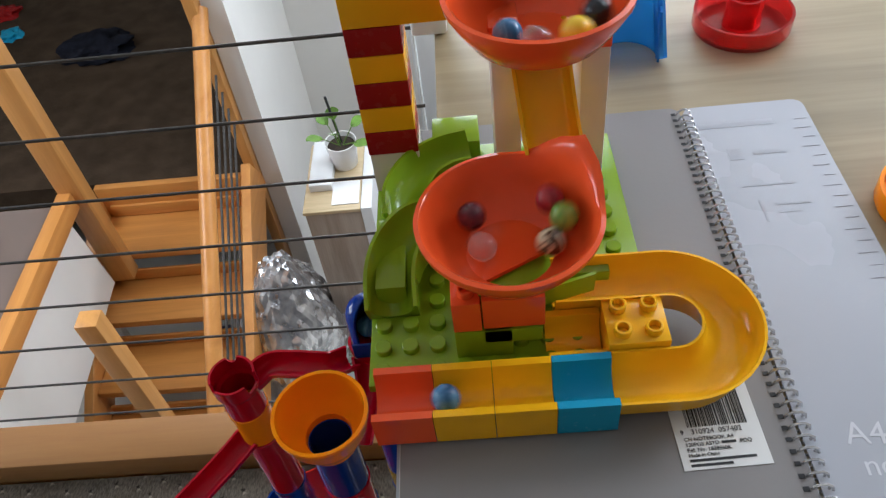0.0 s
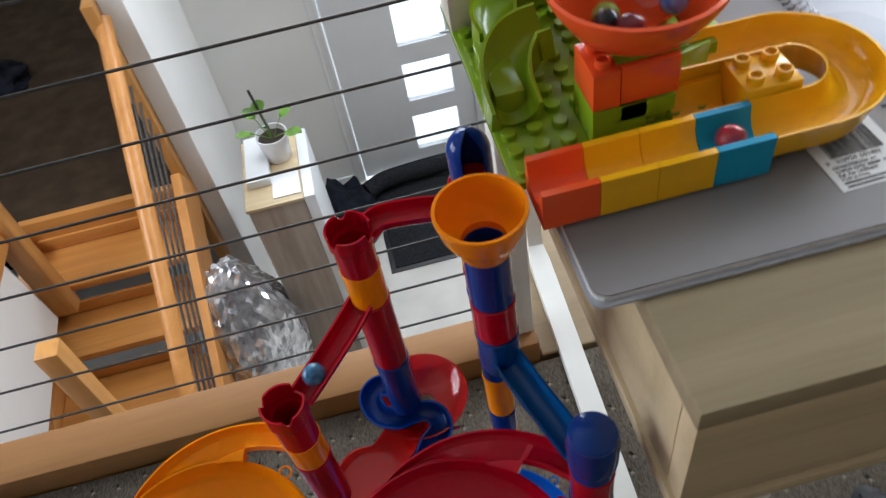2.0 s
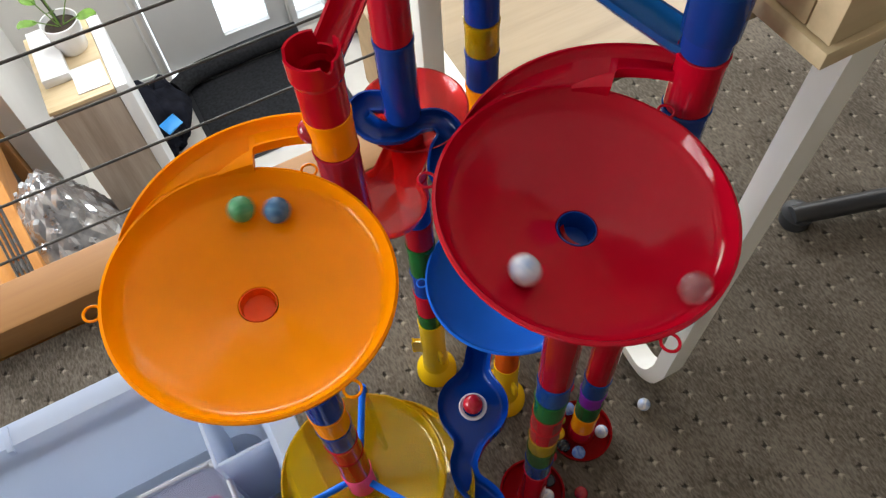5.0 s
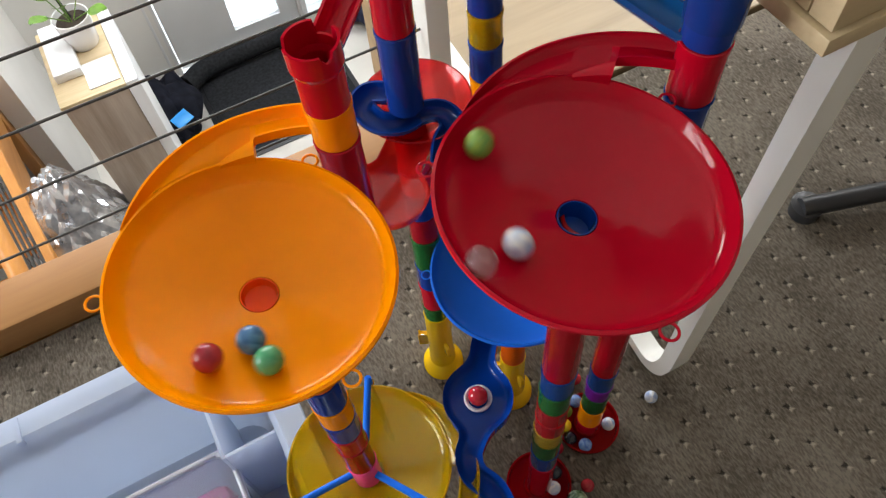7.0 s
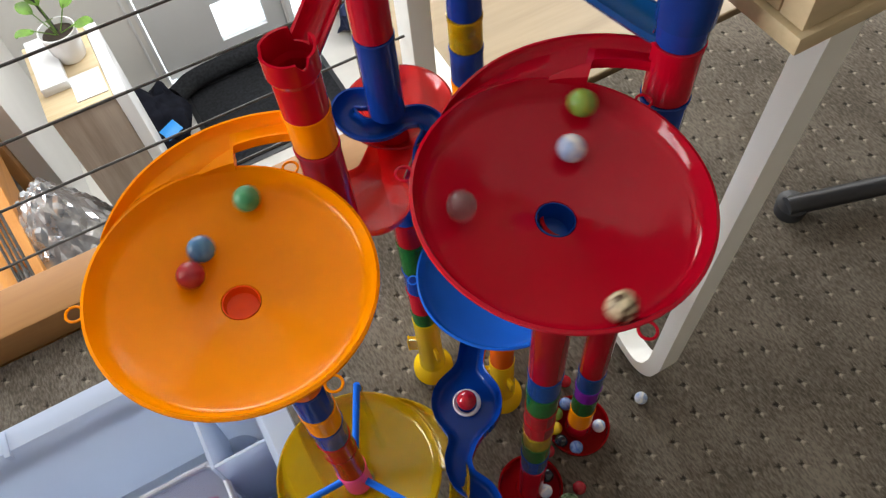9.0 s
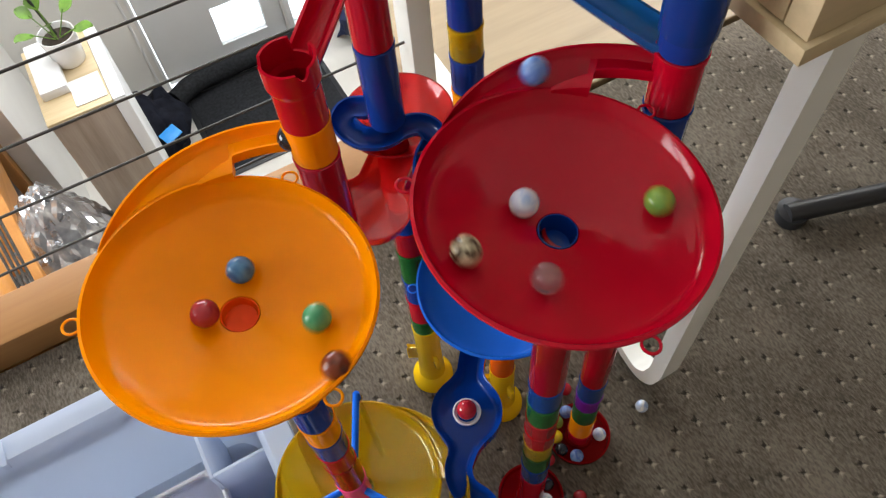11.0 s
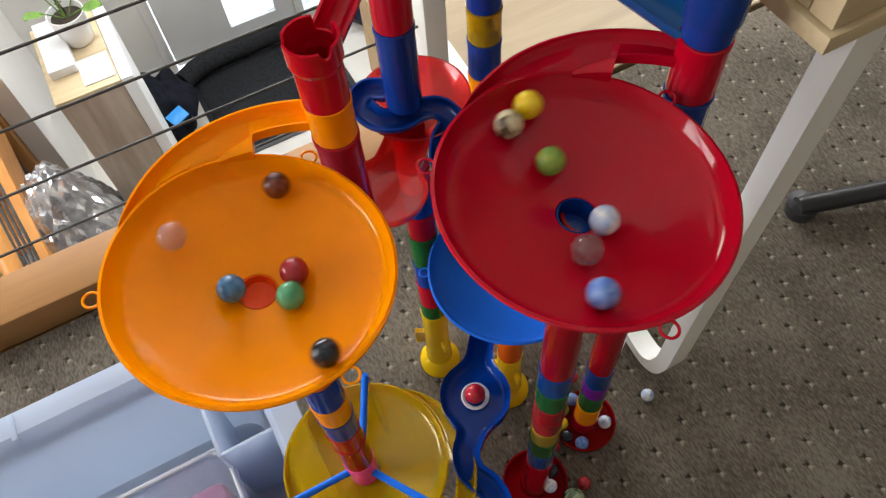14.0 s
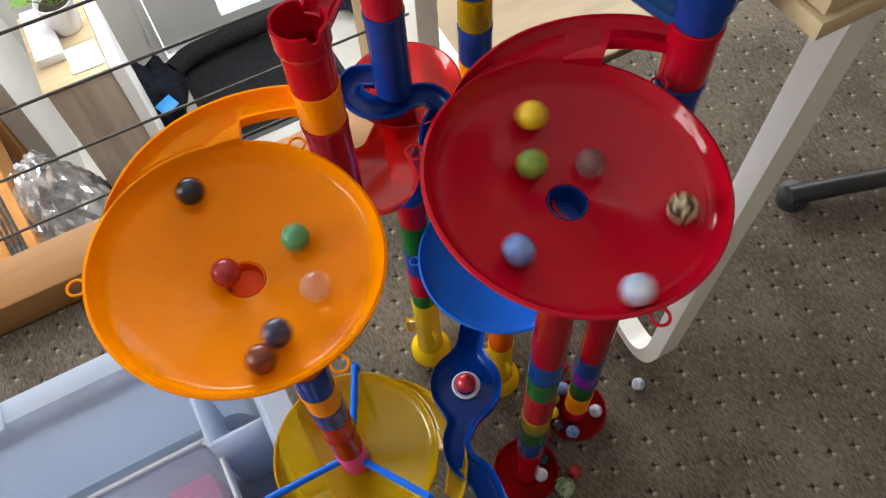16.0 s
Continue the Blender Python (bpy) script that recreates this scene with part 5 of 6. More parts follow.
def marble_material(name, a, b, clear=0.0, scale=70.0, sharp=0.08):
    m = bpy.data.materials.new(name)
    m.use_nodes = True
    n, k = m.node_tree.nodes, m.node_tree.links
    p = n["Principled BSDF"]
    p.inputs["Roughness"].default_value, p.inputs["Transmission Weight"].default_value, p.inputs["IOR"].default_value = 0.06, clear, 1.5
    co, tx, rp = n.new("ShaderNodeTexCoord"), n.new("ShaderNodeTexNoise"), n.new("ShaderNodeValToRGB")
    tx.inputs["Scale"].default_value, tx.inputs["Detail"].default_value, tx.inputs["Distortion"].default_value = scale, 3, 1.5
    k.new(co.outputs["Object"], tx.inputs["Vector"])
    rp.color_ramp.elements[0].position, rp.color_ramp.elements[0].color = 0.5 - sharp, (*a, 1)
    rp.color_ramp.elements[1].position, rp.color_ramp.elements[1].color = 0.5 + sharp, (*b, 1)
    k.new(tx.outputs[0], rp.inputs[0])
    k.new(rp.outputs[0], p.inputs["Base Color"])
    return m


KINDS = {
    "green": (marble_material("green_marble", (0.05, 0.28, 0.12), (0.1, 0.36, 0.18)), "opaque green glass marble"),
    "blue": (marble_material("blue_marble", (0.03, 0.12, 0.26), (0.09, 0.24, 0.42)), "opaque mottled blue glass marble"),
    "red": (marble_material("red_marble", (0.30, 0.012, 0.025), (0.40, 0.03, 0.04)), "opaque dark red glass marble"),
    "black": (marble_material("black_marble", (0.008, 0.01, 0.016), (0.02, 0.025, 0.035)), "glossy black glass marble"),
    "brown": (marble_material("brown_marble", (0.10, 0.02, 0.008), (0.28, 0.06, 0.02), 0.3), "dark amber glass marble"),
    "clear": (marble_material("clear_marble", (0.92, 0.75, 0.7), (0.97, 0.93, 0.92), 0.9), "clear pinkish glass marble"),
    "white": (marble_material("white_marble", (0.80, 0.79, 0.77), (0.32, 0.42, 0.66), 0.0, 55, 0.1), "white glass marble with a blue swirl"),
    "lime": (marble_material("lime_marble", (0.28, 0.36, 0.05), (0.14, 0.3, 0.06)), "yellow-green swirled glass marble"),
    "smoke": (marble_material("smoke_marble", (0.5, 0.26, 0.28), (0.72, 0.62, 0.66), 0.88), "smoky clear glass marble with a swirl"),
    "tiger": (marble_material("tiger_marble", (0.06, 0.03, 0.015), (0.62, 0.52, 0.34), 0.0, 90, 0.04), "brown and cream streaked glass marble"),
    "sky": (marble_material("sky_marble", (0.08, 0.16, 0.5), (0.2, 0.32, 0.62)), "sky blue swirled glass marble"),
    "yellow": (marble_material("yellow_marble", (0.75, 0.5, 0.01), (0.85, 0.6, 0.03)), "opaque yellow glass marble"),
    "navy": (marble_material("navy_marble", (0.02, 0.02, 0.06), (0.08, 0.07, 0.14)), "dark navy glass marble"),
    "jade": (marble_material("jade_marble", (0.04, 0.12, 0.03), (0.5, 0.62, 0.42), 0.3, 60, 0.1), "large green and white swirled glass marble"),
    "ruby": (marble_material("ruby_marble", (0.34, 0.006, 0.02), (0.46, 0.015, 0.03)), "glossy ruby red glass marble"),
    "maroon": (marble_material("maroon_marble", (0.13, 0.01, 0.03), (0.2, 0.03, 0.05), 0.3), "translucent maroon glass marble"),
}
BALLS = {}


def marble(kind, place, r=MR):
    material, label = KINDS[kind]
    if (kind, r) not in BALLS:
        bm = bmesh.new()
        bmesh.ops.create_uvsphere(bm, u_segments=28, v_segments=18, radius=r)
        ob = part("marble", bm, material)
        BALLS[kind, r] = ob.data
    else:
        ob = new("marble", BALLS[kind, r])
    ob.location = place
    ob.rotation_euler = (place[0] * 90, place[1] * 70, place[2] * 50)
    return tagged(ob, label, "marble", "marbles of the runs")


LOW = FLOOR + 0.006 + MR
for kind, x, y, z in (("ruby", -0.014, 0.229, FLOOR + MR), ("white", 0.052, 0.165, FLOOR + MR), ("white", -0.108, 0.129, LOW), ("black", -0.097, 0.143, LOW), ("red", -0.072, 0.114, FLOOR + MR), ("red", -0.079, 0.167, FLOOR + MR), ("lime", -0.0475, 0.198, LOW), ("yellow", -0.058, 0.184, LOW), ("black", -0.061, 0.168, LOW), ("sky", -0.05, 0.153, LOW), ("white", -0.013, 0.161, LOW), ("sky", -0.031, 0.203, LOW)):
    marble(kind, (x, y, z))
marble("jade", (-0.093, 0.104, FLOOR + 0.0125), 0.0125)
marble("ruby", (*ring, 0.2415), 0.0092)
# Dark ball added for the shaded hollow inside the clear yellow section.
marble("black", (*RC, 0.497), 0.0085)



def polar_place(dish_frame, height, a, r):
    return dish_frame @ Vector((r * math.cos(radians(a)), r * math.sin(radians(a)), height(r) + MR * 1.03))


def dish_roll(r):
    return dish_height(r) if r < 0.0735 else -0.004 + 0.017 * min(1.15, max(0.0, (r - 0.0755) / 0.0245)) ** 1.3


def bowl_roll(r):
    return -0.029 + 0.026 * (min(r, 0.046) / 0.045) ** 2.2


def roll(ob, lead, frame_and_height, turns, tail=()):
    """Keys a marble: places before, (seconds, angle, radius) rows round a dish, places after. It turns as it rolls."""
    keys = [(t, Vector(p)) for t, p in lead]
    if turns:
        dish_frame, height = frame_and_height
        n = len(turns)
        for i in range(n - 1):
            (t0, a0, r0), (t1, a1, r1) = turns[i], turns[i + 1]
            tp, ap, rp = turns[i - 1] if i else (2 * t0 - t1, 2 * a0 - a1, r0)
            tn, an, rn = turns[i + 2] if i + 2 < n else (2 * t1 - t0, 2 * a1 - a0, r1)
            m0, m1 = (a1 - ap) / (t1 - tp), (an - a0) / (tn - t0)
            steps = max(1, round((t1 - t0) / 0.1))
            for j in range(steps):
                s, d = j / steps, t1 - t0
                h00, h10, h01, h11 = 2 * s ** 3 - 3 * s ** 2 + 1, s ** 3 - 2 * s ** 2 + s, 3 * s ** 2 - 2 * s ** 3, s ** 3 - s ** 2
                a = h00 * a0 + h10 * d * m0 + h01 * a1 + h11 * d * m1
                if d > 0.8:
                    a = a0 + (a1 - a0) * s
                r = r0 + (r1 - r0) * (3 * s * s - 2 * s ** 3)
                keys.append((t0 + d * s, polar_place(dish_frame, height, a, r)))
        keys.append((turns[-1][0], polar_place(dish_frame, height, turns[-1][1], turns[-1][2])))
    keys += [(t, Vector(p)) for t, p in tail]
    if keys[0][0] > 0:
        keys.insert(0, (0.0, keys[0][1]))
    if keys[-1][0] < 16:
        keys.append((16.0, keys[-1][1]))
    out, q, last = [], Euler((0.3, 0.5, 0.2)).to_quaternion(), None
    for t, p in keys:
        if last is not None:
            d = p - last
            axis = Vector((0, 0, 1)).cross(d)
            if axis.length > 1e-5:
                turn = min(1.3, d.length / MR)
                q = Matrix.Rotation(turn, 3, axis.normalized()).to_quaternion() @ q
        last = p
        out.append((t, Matrix.Translation(p) @ q.to_matrix().to_4x4()))
    walk(ob, out)


def motions():
    orange, red = (ORANGE_FRAME, dish_roll), (RED_FRAME, dish_roll)
    low, high = (Matrix.Translation((0.043, 0.327, 0.849)), bowl_roll), (Matrix.Translation((0.066, 0.402, 0.931)), bowl_roll)
    feed_o, feed_r = polar_place(ORANGE_FRAME, dish_roll, 47, 0.0945), polar_place(RED_FRAME, dish_roll, 23, 0.0945)
    track_z, under = RIM - 0.0165 + MR, (0.05, 0.33, 0.803)

    def tube_o(t, z):
        """Waits in the tube by the orange dish, then rolls out of it."""
        return [(0, (*RE, z)), (t - 0.35, (*RE, z)), (t - 0.22, (*RE, 0.585)), (t - 0.12, feed_o)]

    def tube_r(t, z):
        return [(0, (*RD, z)), (t - 0.35, (*RD, z)), (t - 0.22, (*RD, 0.615)), (t - 0.12, feed_r)]

    roll(marble("green", (*RE, 0.57)), tube_o(2.39, 0.57), orange, [(2.39, 47, 0.0945), (2.4, 49, 0.0542), (2.5, 66.4, 0.0515), (2.6, 105.1, 0.0492), (2.8, 159.3, 0.0482), (3, 216.8, 0.0468), (3.2, 285.8, 0.0391), (3.5, 371.4, 0.0572), (3.7, 427.8, 0.0675), (4, 515.8, 0.0502), (4.2, 581, 0.05), (6.3, 1146.7, 0.058), (6.5, 1205.7, 0.047), (6.7, 1260.8, 0.0499), (7, 1337.8, 0.0476), (7.2, 1405.2, 0.0507), (7.5, 1472, 0.0611), (7.7, 1511.6, 0.0545), (8, 1608.4, 0.0467), (8.2, 1651.6, 0.0538), (8.5, 1734.5, 0.0389), (8.7, 1806.9, 0.0534), (9, 1862.3, 0.0568), (9.2, 1918.2, 0.0385), (11.3, 2572, 0.0452), (11.5, 2623.5, 0.037), (11.7, 2701.5, 0.0297), (12, 2826.4, 0.0285), (12.2, 2896, 0.0414), (12.5, 2967.8, 0.0335), (12.7, 3045, 0.0258), (13, 3171.3, 0.0242), (13.2, 3257.9, 0.0375), (13.5, 3332.9, 0.0338), (13.7, 3404.8, 0.0256), (14, 3551, 0.0211), (14.2, 3614.7, 0.0342), (14.5, 3698.4, 0.0258), (14.7, 3804.5, 0.0193), (15, 3949.5, 0.0259), (15.2, 4008.9, 0.0322), (15.5, 4105.1, 0.0237), (15.7, 4192.5, 0.0142), (16, 4328.8, 0.0327)])
    roll(marble("red", (*RE, 0.555)), tube_o(5.13, 0.555), orange, [(5.13, -313, 0.0945), (5.27, -269, 0.0826), (5.42, -225.1, 0.0708), (5.57, -181.1, 0.0675), (5.71, -137.2, 0.0675), (5.86, -93.2, 0.0675), (6.01, -49.2, 0.0675), (6.15, -5.3, 0.0675), (6.3, 38.7, 0.0675), (6.5, 86.8, 0.0542), (6.7, 143.7, 0.049), (7, 220.8, 0.0485), (7.2, 289.5, 0.0413), (7.5, 375.7, 0.0576), (7.7, 411.4, 0.0496), (8, 528.3, 0.029), (8.2, 582.9, 0.032), (8.5, 717.2, 0.0305), (8.7, 770.2, 0.0433), (9, 850.9, 0.0281), (9.2, 937, 0.0237), (11.3, 1720, 0.0165), (11.5, 1806, 0.0282), (11.7, 1856.3, 0.0305), (12, 1984.8, 0.0167), (12.2, 2078.5, 0.0169), (12.5, 2196.3, 0.0285), (12.7, 2250.6, 0.0246), (13, 2398.6, 0.0117), (13.2, 2505.8, 0.0228), (13.5, 2591.3, 0.0202), (13.7, 2727.8, 0.0105), (14, 2872.4, 0.0214), (14.2, 2930.4, 0.0267), (14.5, 3045.1, 0.0108), (14.7, 3190.4, 0.0158), (15, 3298.5, 0.0231), (15.2, 3374.2, 0.0143), (15.5, 3574.7, 0.0167), (15.7, 3635.7, 0.0219), (16, 3756.2, 0.0091)])
    roll(marble("brown", (*RE, 0.539)), tube_o(10.18, 0.539), orange, [(10.18, -313, 0.0945), (10.34, -264.8, 0.0815), (10.5, -216.6, 0.0685), (10.66, -168.4, 0.0675), (10.82, -120.3, 0.0675), (10.98, -72.1, 0.0675), (11.14, -23.9, 0.0675), (11.3, 24.3, 0.0675), (11.5, 78.6, 0.0643), (11.7, 146.7, 0.0539), (12, 236.6, 0.0595), (12.2, 287.4, 0.0606), (12.5, 376.2, 0.063), (12.7, 417.9, 0.0639), (13, 506.4, 0.0526), (13.2, 566.3, 0.0525), (13.5, 655.1, 0.0518), (13.7, 705.3, 0.0625), (14, 775.9, 0.0584), (14.2, 825.2, 0.0524), (14.5, 909.3, 0.0469), (14.7, 974.4, 0.04), (15, 1075.2, 0.0535), (15.2, 1115, 0.0601), (15.5, 1205.1, 0.0569), (15.7, 1255.9, 0.0597), (16, 1339.3, 0.0565)])
    roll(marble("clear", (*RE, 0.523)), tube_o(11.16, 0.523), orange, [(11.16, 47, 0.0945), (11.3, 88.5, 0.0663), (11.5, 148.6, 0.0558), (11.7, 219.2, 0.0603), (12, 295.9, 0.0625), (12.2, 357.3, 0.0608), (12.5, 433.6, 0.0642), (12.7, 491.2, 0.0533), (13, 580.6, 0.0534), (13.2, 642, 0.057), (13.5, 722.8, 0.0616), (13.7, 766.8, 0.0649), (14, 845.3, 0.0519), (14.2, 900.4, 0.0495), (14.5, 980.5, 0.0493), (14.7, 1041.8, 0.0519), (15, 1114.7, 0.0618), (15.2, 1156.4, 0.0556), (15.5, 1244.4, 0.0435), (15.7, 1296.2, 0.0448), (16, 1396.4, 0.0407)])
    roll(marble("black", (*RE, 0.507)), tube_o(11.04, 0.507), orange, [(11.04, 47, 0.0945), (11.17, 85.5, 0.0841), (11.3, 124, 0.0675), (11.5, 196.2, 0.0655), (11.7, 281.4, 0.0635), (12, 396.5, 0.0675), (12.2, 469.6, 0.0618), (12.5, 568.3, 0.0634), (12.7, 623.3, 0.0594), (13, 713.4, 0.0669), (13.2, 772.5, 0.0643), (13.5, 858.7, 0.0569), (13.7, 924.5, 0.05), (14, 1005.2, 0.0609), (14.2, 1052.9, 0.0593), (14.5, 1131.4, 0.0638), (14.7, 1181.7, 0.0569), (15, 1280.8, 0.0456), (15.2, 1333.9, 0.0533), (15.5, 1414.4, 0.0508), (15.7, 1469.1, 0.054), (16, 1538.3, 0.0549)])
    roll(marble("navy", (*RE, 0.491)), tube_o(14.33, 0.491), orange, [(14.33, 47, 0.0945), (14.5, 99, 0.081), (14.7, 179.2, 0.0658), (15, 299.9, 0.0638), (15.2, 377.9, 0.0675), (15.5, 470, 0.0604), (15.7, 522.9, 0.0494), (16, 632.3, 0.0447)])
    roll(marble("blue", (-0.054, 0.366, 0.713)), [(0, (-0.054, 0.366, 0.713)), (0.9, (-0.055, 0.364, 0.713)), (1.1, (-0.07, 0.349, 0.708)), (1.3, (-0.1, 0.343, 0.709)), (1.5, (-0.122, 0.345, 0.708)), (1.65, (-0.142, 0.331, 0.70)), (1.8, (-0.158, 0.314, 0.65)), (2.0, (-0.19, 0.283, 0.638)), (2.2, (-0.2125, 0.264, 0.615)), (2.38, (*RE, 0.59))], orange, [(2.5, 47, 0.0945), (2.6, 63.4, 0.0675), (2.8, 88.7, 0.0675), (3, 166.4, 0.0675), (3.2, 245.8, 0.0604), (3.5, 363, 0.0675), (3.7, 416.6, 0.0675), (4, 497.7, 0.0492), (4.2, 555.2, 0.0497), (6.3, 1130.5, 0.0552), (6.5, 1183.1, 0.0429), (6.7, 1245.3, 0.0432), (7, 1325.1, 0.0333), (7.2, 1421, 0.0402), (7.5, 1483.8, 0.0563), (7.7, 1526.2, 0.0437), (8, 1635.8, 0.036), (8.2, 1689, 0.0402), (8.5, 1782.9, 0.0431), (8.7, 1833.5, 0.051), (9, 1903, 0.0344), (9.2, 1980.8, 0.0315), (11.3, 2683.7, 0.0211), (11.5, 2766, 0.021), (11.7, 2856.8, 0.0273), (12, 2950.9, 0.0307), (12.2, 3015.3, 0.0225), (12.5, 3171.5, 0.0162), (12.7, 3239.4, 0.0283), (13, 3330.9, 0.0229), (13.2, 3421.9, 0.0173), (13.5, 3590.8, 0.0221), (13.7, 3638.8, 0.028), (14, 3766.5, 0.0129), (14.2, 3862.7, 0.0129), (14.5, 4000.7, 0.025), (14.7, 4062.3, 0.0183), (15, 4263.8, 0.0147), (15.2, 4329.6, 0.0227)], [(15.35, ORANGE_FRAME @ Vector((0, 0, -0.02))), (15.5, ORANGE_FRAME @ Vector((0, 0, -0.05))), (15.7, (*OC, 0.46))])
    roll(marble("white", (*RD, 0.56)), tube_r(2.19, 0.56), red, [(2.19, 23, 0.0945), (2.4, 85.5, 0.0595), (2.5, 110.7, 0.0589), (2.6, 149.7, 0.0636), (2.8, 194.9, 0.0675), (3, 258.2, 0.0559), (3.2, 337.9, 0.0583), (3.5, 422.5, 0.0621), (3.7, 473, 0.0633), (4, 565.1, 0.0559), (4.2, 644, 0.0503), (6.3, 1367.2, 0.0412), (6.5, 1445.4, 0.0439), (6.7, 1525.4, 0.0409), (7, 1629.1, 0.0428), (7.2, 1740.5, 0.0335), (7.5, 1856.9, 0.0401), (7.7, 1952.2, 0.0331), (8, 2081, 0.0364), (8.2, 2169.4, 0.031), (8.5, 2312.7, 0.0393), (8.7, 2403.1, 0.0274), (9, 2567.2, 0.0371), (9.2, 2665.2, 0.0298), (11.3, 3479, 0.0201), (11.5, 3600.7, 0.027), (11.7, 3742.1, 0.0194), (12, 3936.1, 0.0222), (12.2, 4072.7, 0.0207), (12.5, 4269.7, 0.0196), (12.7, 4383.6, 0.0187), (13, 4591.8, 0.0178), (13.2, 4749.2, 0.0184), (13.5, 4968.8, 0.0173), (13.7, 5095.1, 0.0125), (14, 5336.3, 0.0142), (14.2, 5493.7, 0.0138), (14.5, 5724.9, 0.0108), (14.7, 5962.5, 0.0148), (15, 6018.1, 0.0066)], [(15.15, RED_FRAME @ Vector((0, 0, -0.02))), (15.3, RED_FRAME @ Vector((0, 0, -0.05))), (15.5, (*C1, 0.45))])
    roll(marble("smoke", (*RD, 0.544)), tube_r(3.23, 0.544), red, [(3.23, 23, 0.0945), (3.37, 63.5, 0.0836), (3.5, 103.9, 0.0675), (3.7, 174.6, 0.0675), (4, 303.7, 0.0653), (4.2, 387.3, 0.0675), (6.3, 1073.2, 0.0605), (6.5, 1129.3, 0.0594), (6.7, 1188.9, 0.059), (7, 1269, 0.0661), (7.2, 1322.2, 0.0572), (7.5, 1440.9, 0.0505), (7.7, 1508.1, 0.057), (8, 1593.3, 0.0562), (8.2, 1652.4, 0.0496), (8.5, 1772.3, 0.0505), (8.7, 1838.8, 0.05), (9, 1956.2, 0.0506), (9.2, 2013.1, 0.0544), (11.3, 2866.2, 0.0364), (11.5, 2951.3, 0.0409), (11.7, 3034.6, 0.0374), (12, 3152.5, 0.0354), (12.2, 3264.6, 0.033), (12.5, 3391.5, 0.0359), (12.7, 3483.4, 0.0281), (13, 3654.4, 0.0299), (13.2, 3765.7, 0.0265), (13.5, 3935.8, 0.0279), (13.7, 4060.2, 0.0238), (14, 4202.2, 0.0276), (14.2, 4330.9, 0.0299), (14.5, 4501.2, 0.0248), (14.7, 4616.6, 0.027), (15, 4809.3, 0.0258), (15.2, 4918.5, 0.0213), (15.5, 5104.6, 0.0218), (15.7, 5236.5, 0.0262), (16, 5429.3, 0.0212)])
    roll(marble("lime", (*RD, 0.528)), tube_r(5.73, 0.528), red, [(5.73, -337, 0.0945), (5.88, -294.6, 0.083), (6.02, -252.1, 0.0716), (6.16, -209.6, 0.0675), (6.3, -167.2, 0.0675), (6.5, -82, 0.0651), (6.7, -6, 0.0675), (7, 121.1, 0.0602), (7.2, 192.4, 0.0667), (7.5, 289.2, 0.0633), (7.7, 354.6, 0.0675), (8, 453.8, 0.0585), (8.2, 515.7, 0.0646), (8.5, 594.3, 0.0592), (8.7, 675.3, 0.0554), (9, 766.7, 0.0639), (9.2, 830.6, 0.0593), (11.3, 1519, 0.0495), (11.5, 1589.5, 0.0486), (11.7, 1660.9, 0.0513), (12, 1780.4, 0.0426), (12.2, 1866.3, 0.0444), (12.5, 1981, 0.0403), (12.7, 2060.9, 0.039), (13, 2170.2, 0.0455), (13.2, 2272.2, 0.0375), (13.5, 2373, 0.0474), (13.7, 2456.7, 0.0348), (14, 2610.8, 0.0287), (14.2, 2721.7, 0.0285), (14.5, 2864.6, 0.0287), (14.7, 2979.7, 0.0294), (15, 3138.5, 0.0264), (15.2, 3252.5, 0.0277), (15.5, 3423.8, 0.0289), (15.7, 3526.3, 0.0235), (16, 3713.9, 0.0246)])
    roll(marble("tiger", (*RD, 0.512)), tube_r(8.28, 0.512), red, [(8.28, 23, 0.0945), (8.42, 64.7, 0.0833), (8.56, 106.3, 0.072), (8.7, 148, 0.0675), (9, 260.5, 0.0645), (9.2, 341.2, 0.065), (11.3, 989.9, 0.0544), (11.5, 1058.3, 0.0535), (11.7, 1128.6, 0.0594), (12, 1213.2, 0.0566), (12.2, 1272.5, 0.0567), (12.5, 1372.4, 0.0502), (12.7, 1435, 0.0516), (13, 1541.8, 0.0509), (13.2, 1601.1, 0.0583), (13.5, 1703.2, 0.0366), (13.7, 1793.9, 0.0489), (14, 1901.6, 0.056), (14.2, 1956.1, 0.0675), (14.5, 2035.9, 0.0639), (14.7, 2105.8, 0.0624), (15, 2190.2, 0.0661), (15.2, 2251.7, 0.0589), (15.5, 2343, 0.0657), (15.7, 2384.9, 0.0674), (16, 2477.6, 0.0534)])
    roll(marble("sky", (*RD, 0.496)), tube_r(10.84, 0.496), red, [(10.84, 23, 0.0945), (10.99, 68.8, 0.0821), (11.15, 114.7, 0.0698), (11.3, 160.5, 0.0675), (11.5, 212.8, 0.0668), (11.7, 278.6, 0.0635), (12, 370.4, 0.0658), (12.2, 433.1, 0.0617), (12.5, 528, 0.0675), (12.7, 571.7, 0.0659), (13, 666.7, 0.0577), (13.2, 735.2, 0.0626), (13.5, 823.7, 0.0594), (13.7, 882.7, 0.0602), (14, 965.5, 0.0544), (14.2, 1029.2, 0.0508), (14.5, 1137, 0.0517), (14.7, 1205.6, 0.0566), (15, 1284.4, 0.0518), (15.2, 1369.1, 0.0422), (15.5, 1477.6, 0.0532), (15.7, 1539.3, 0.0478), (16, 1644.1, 0.0491)])
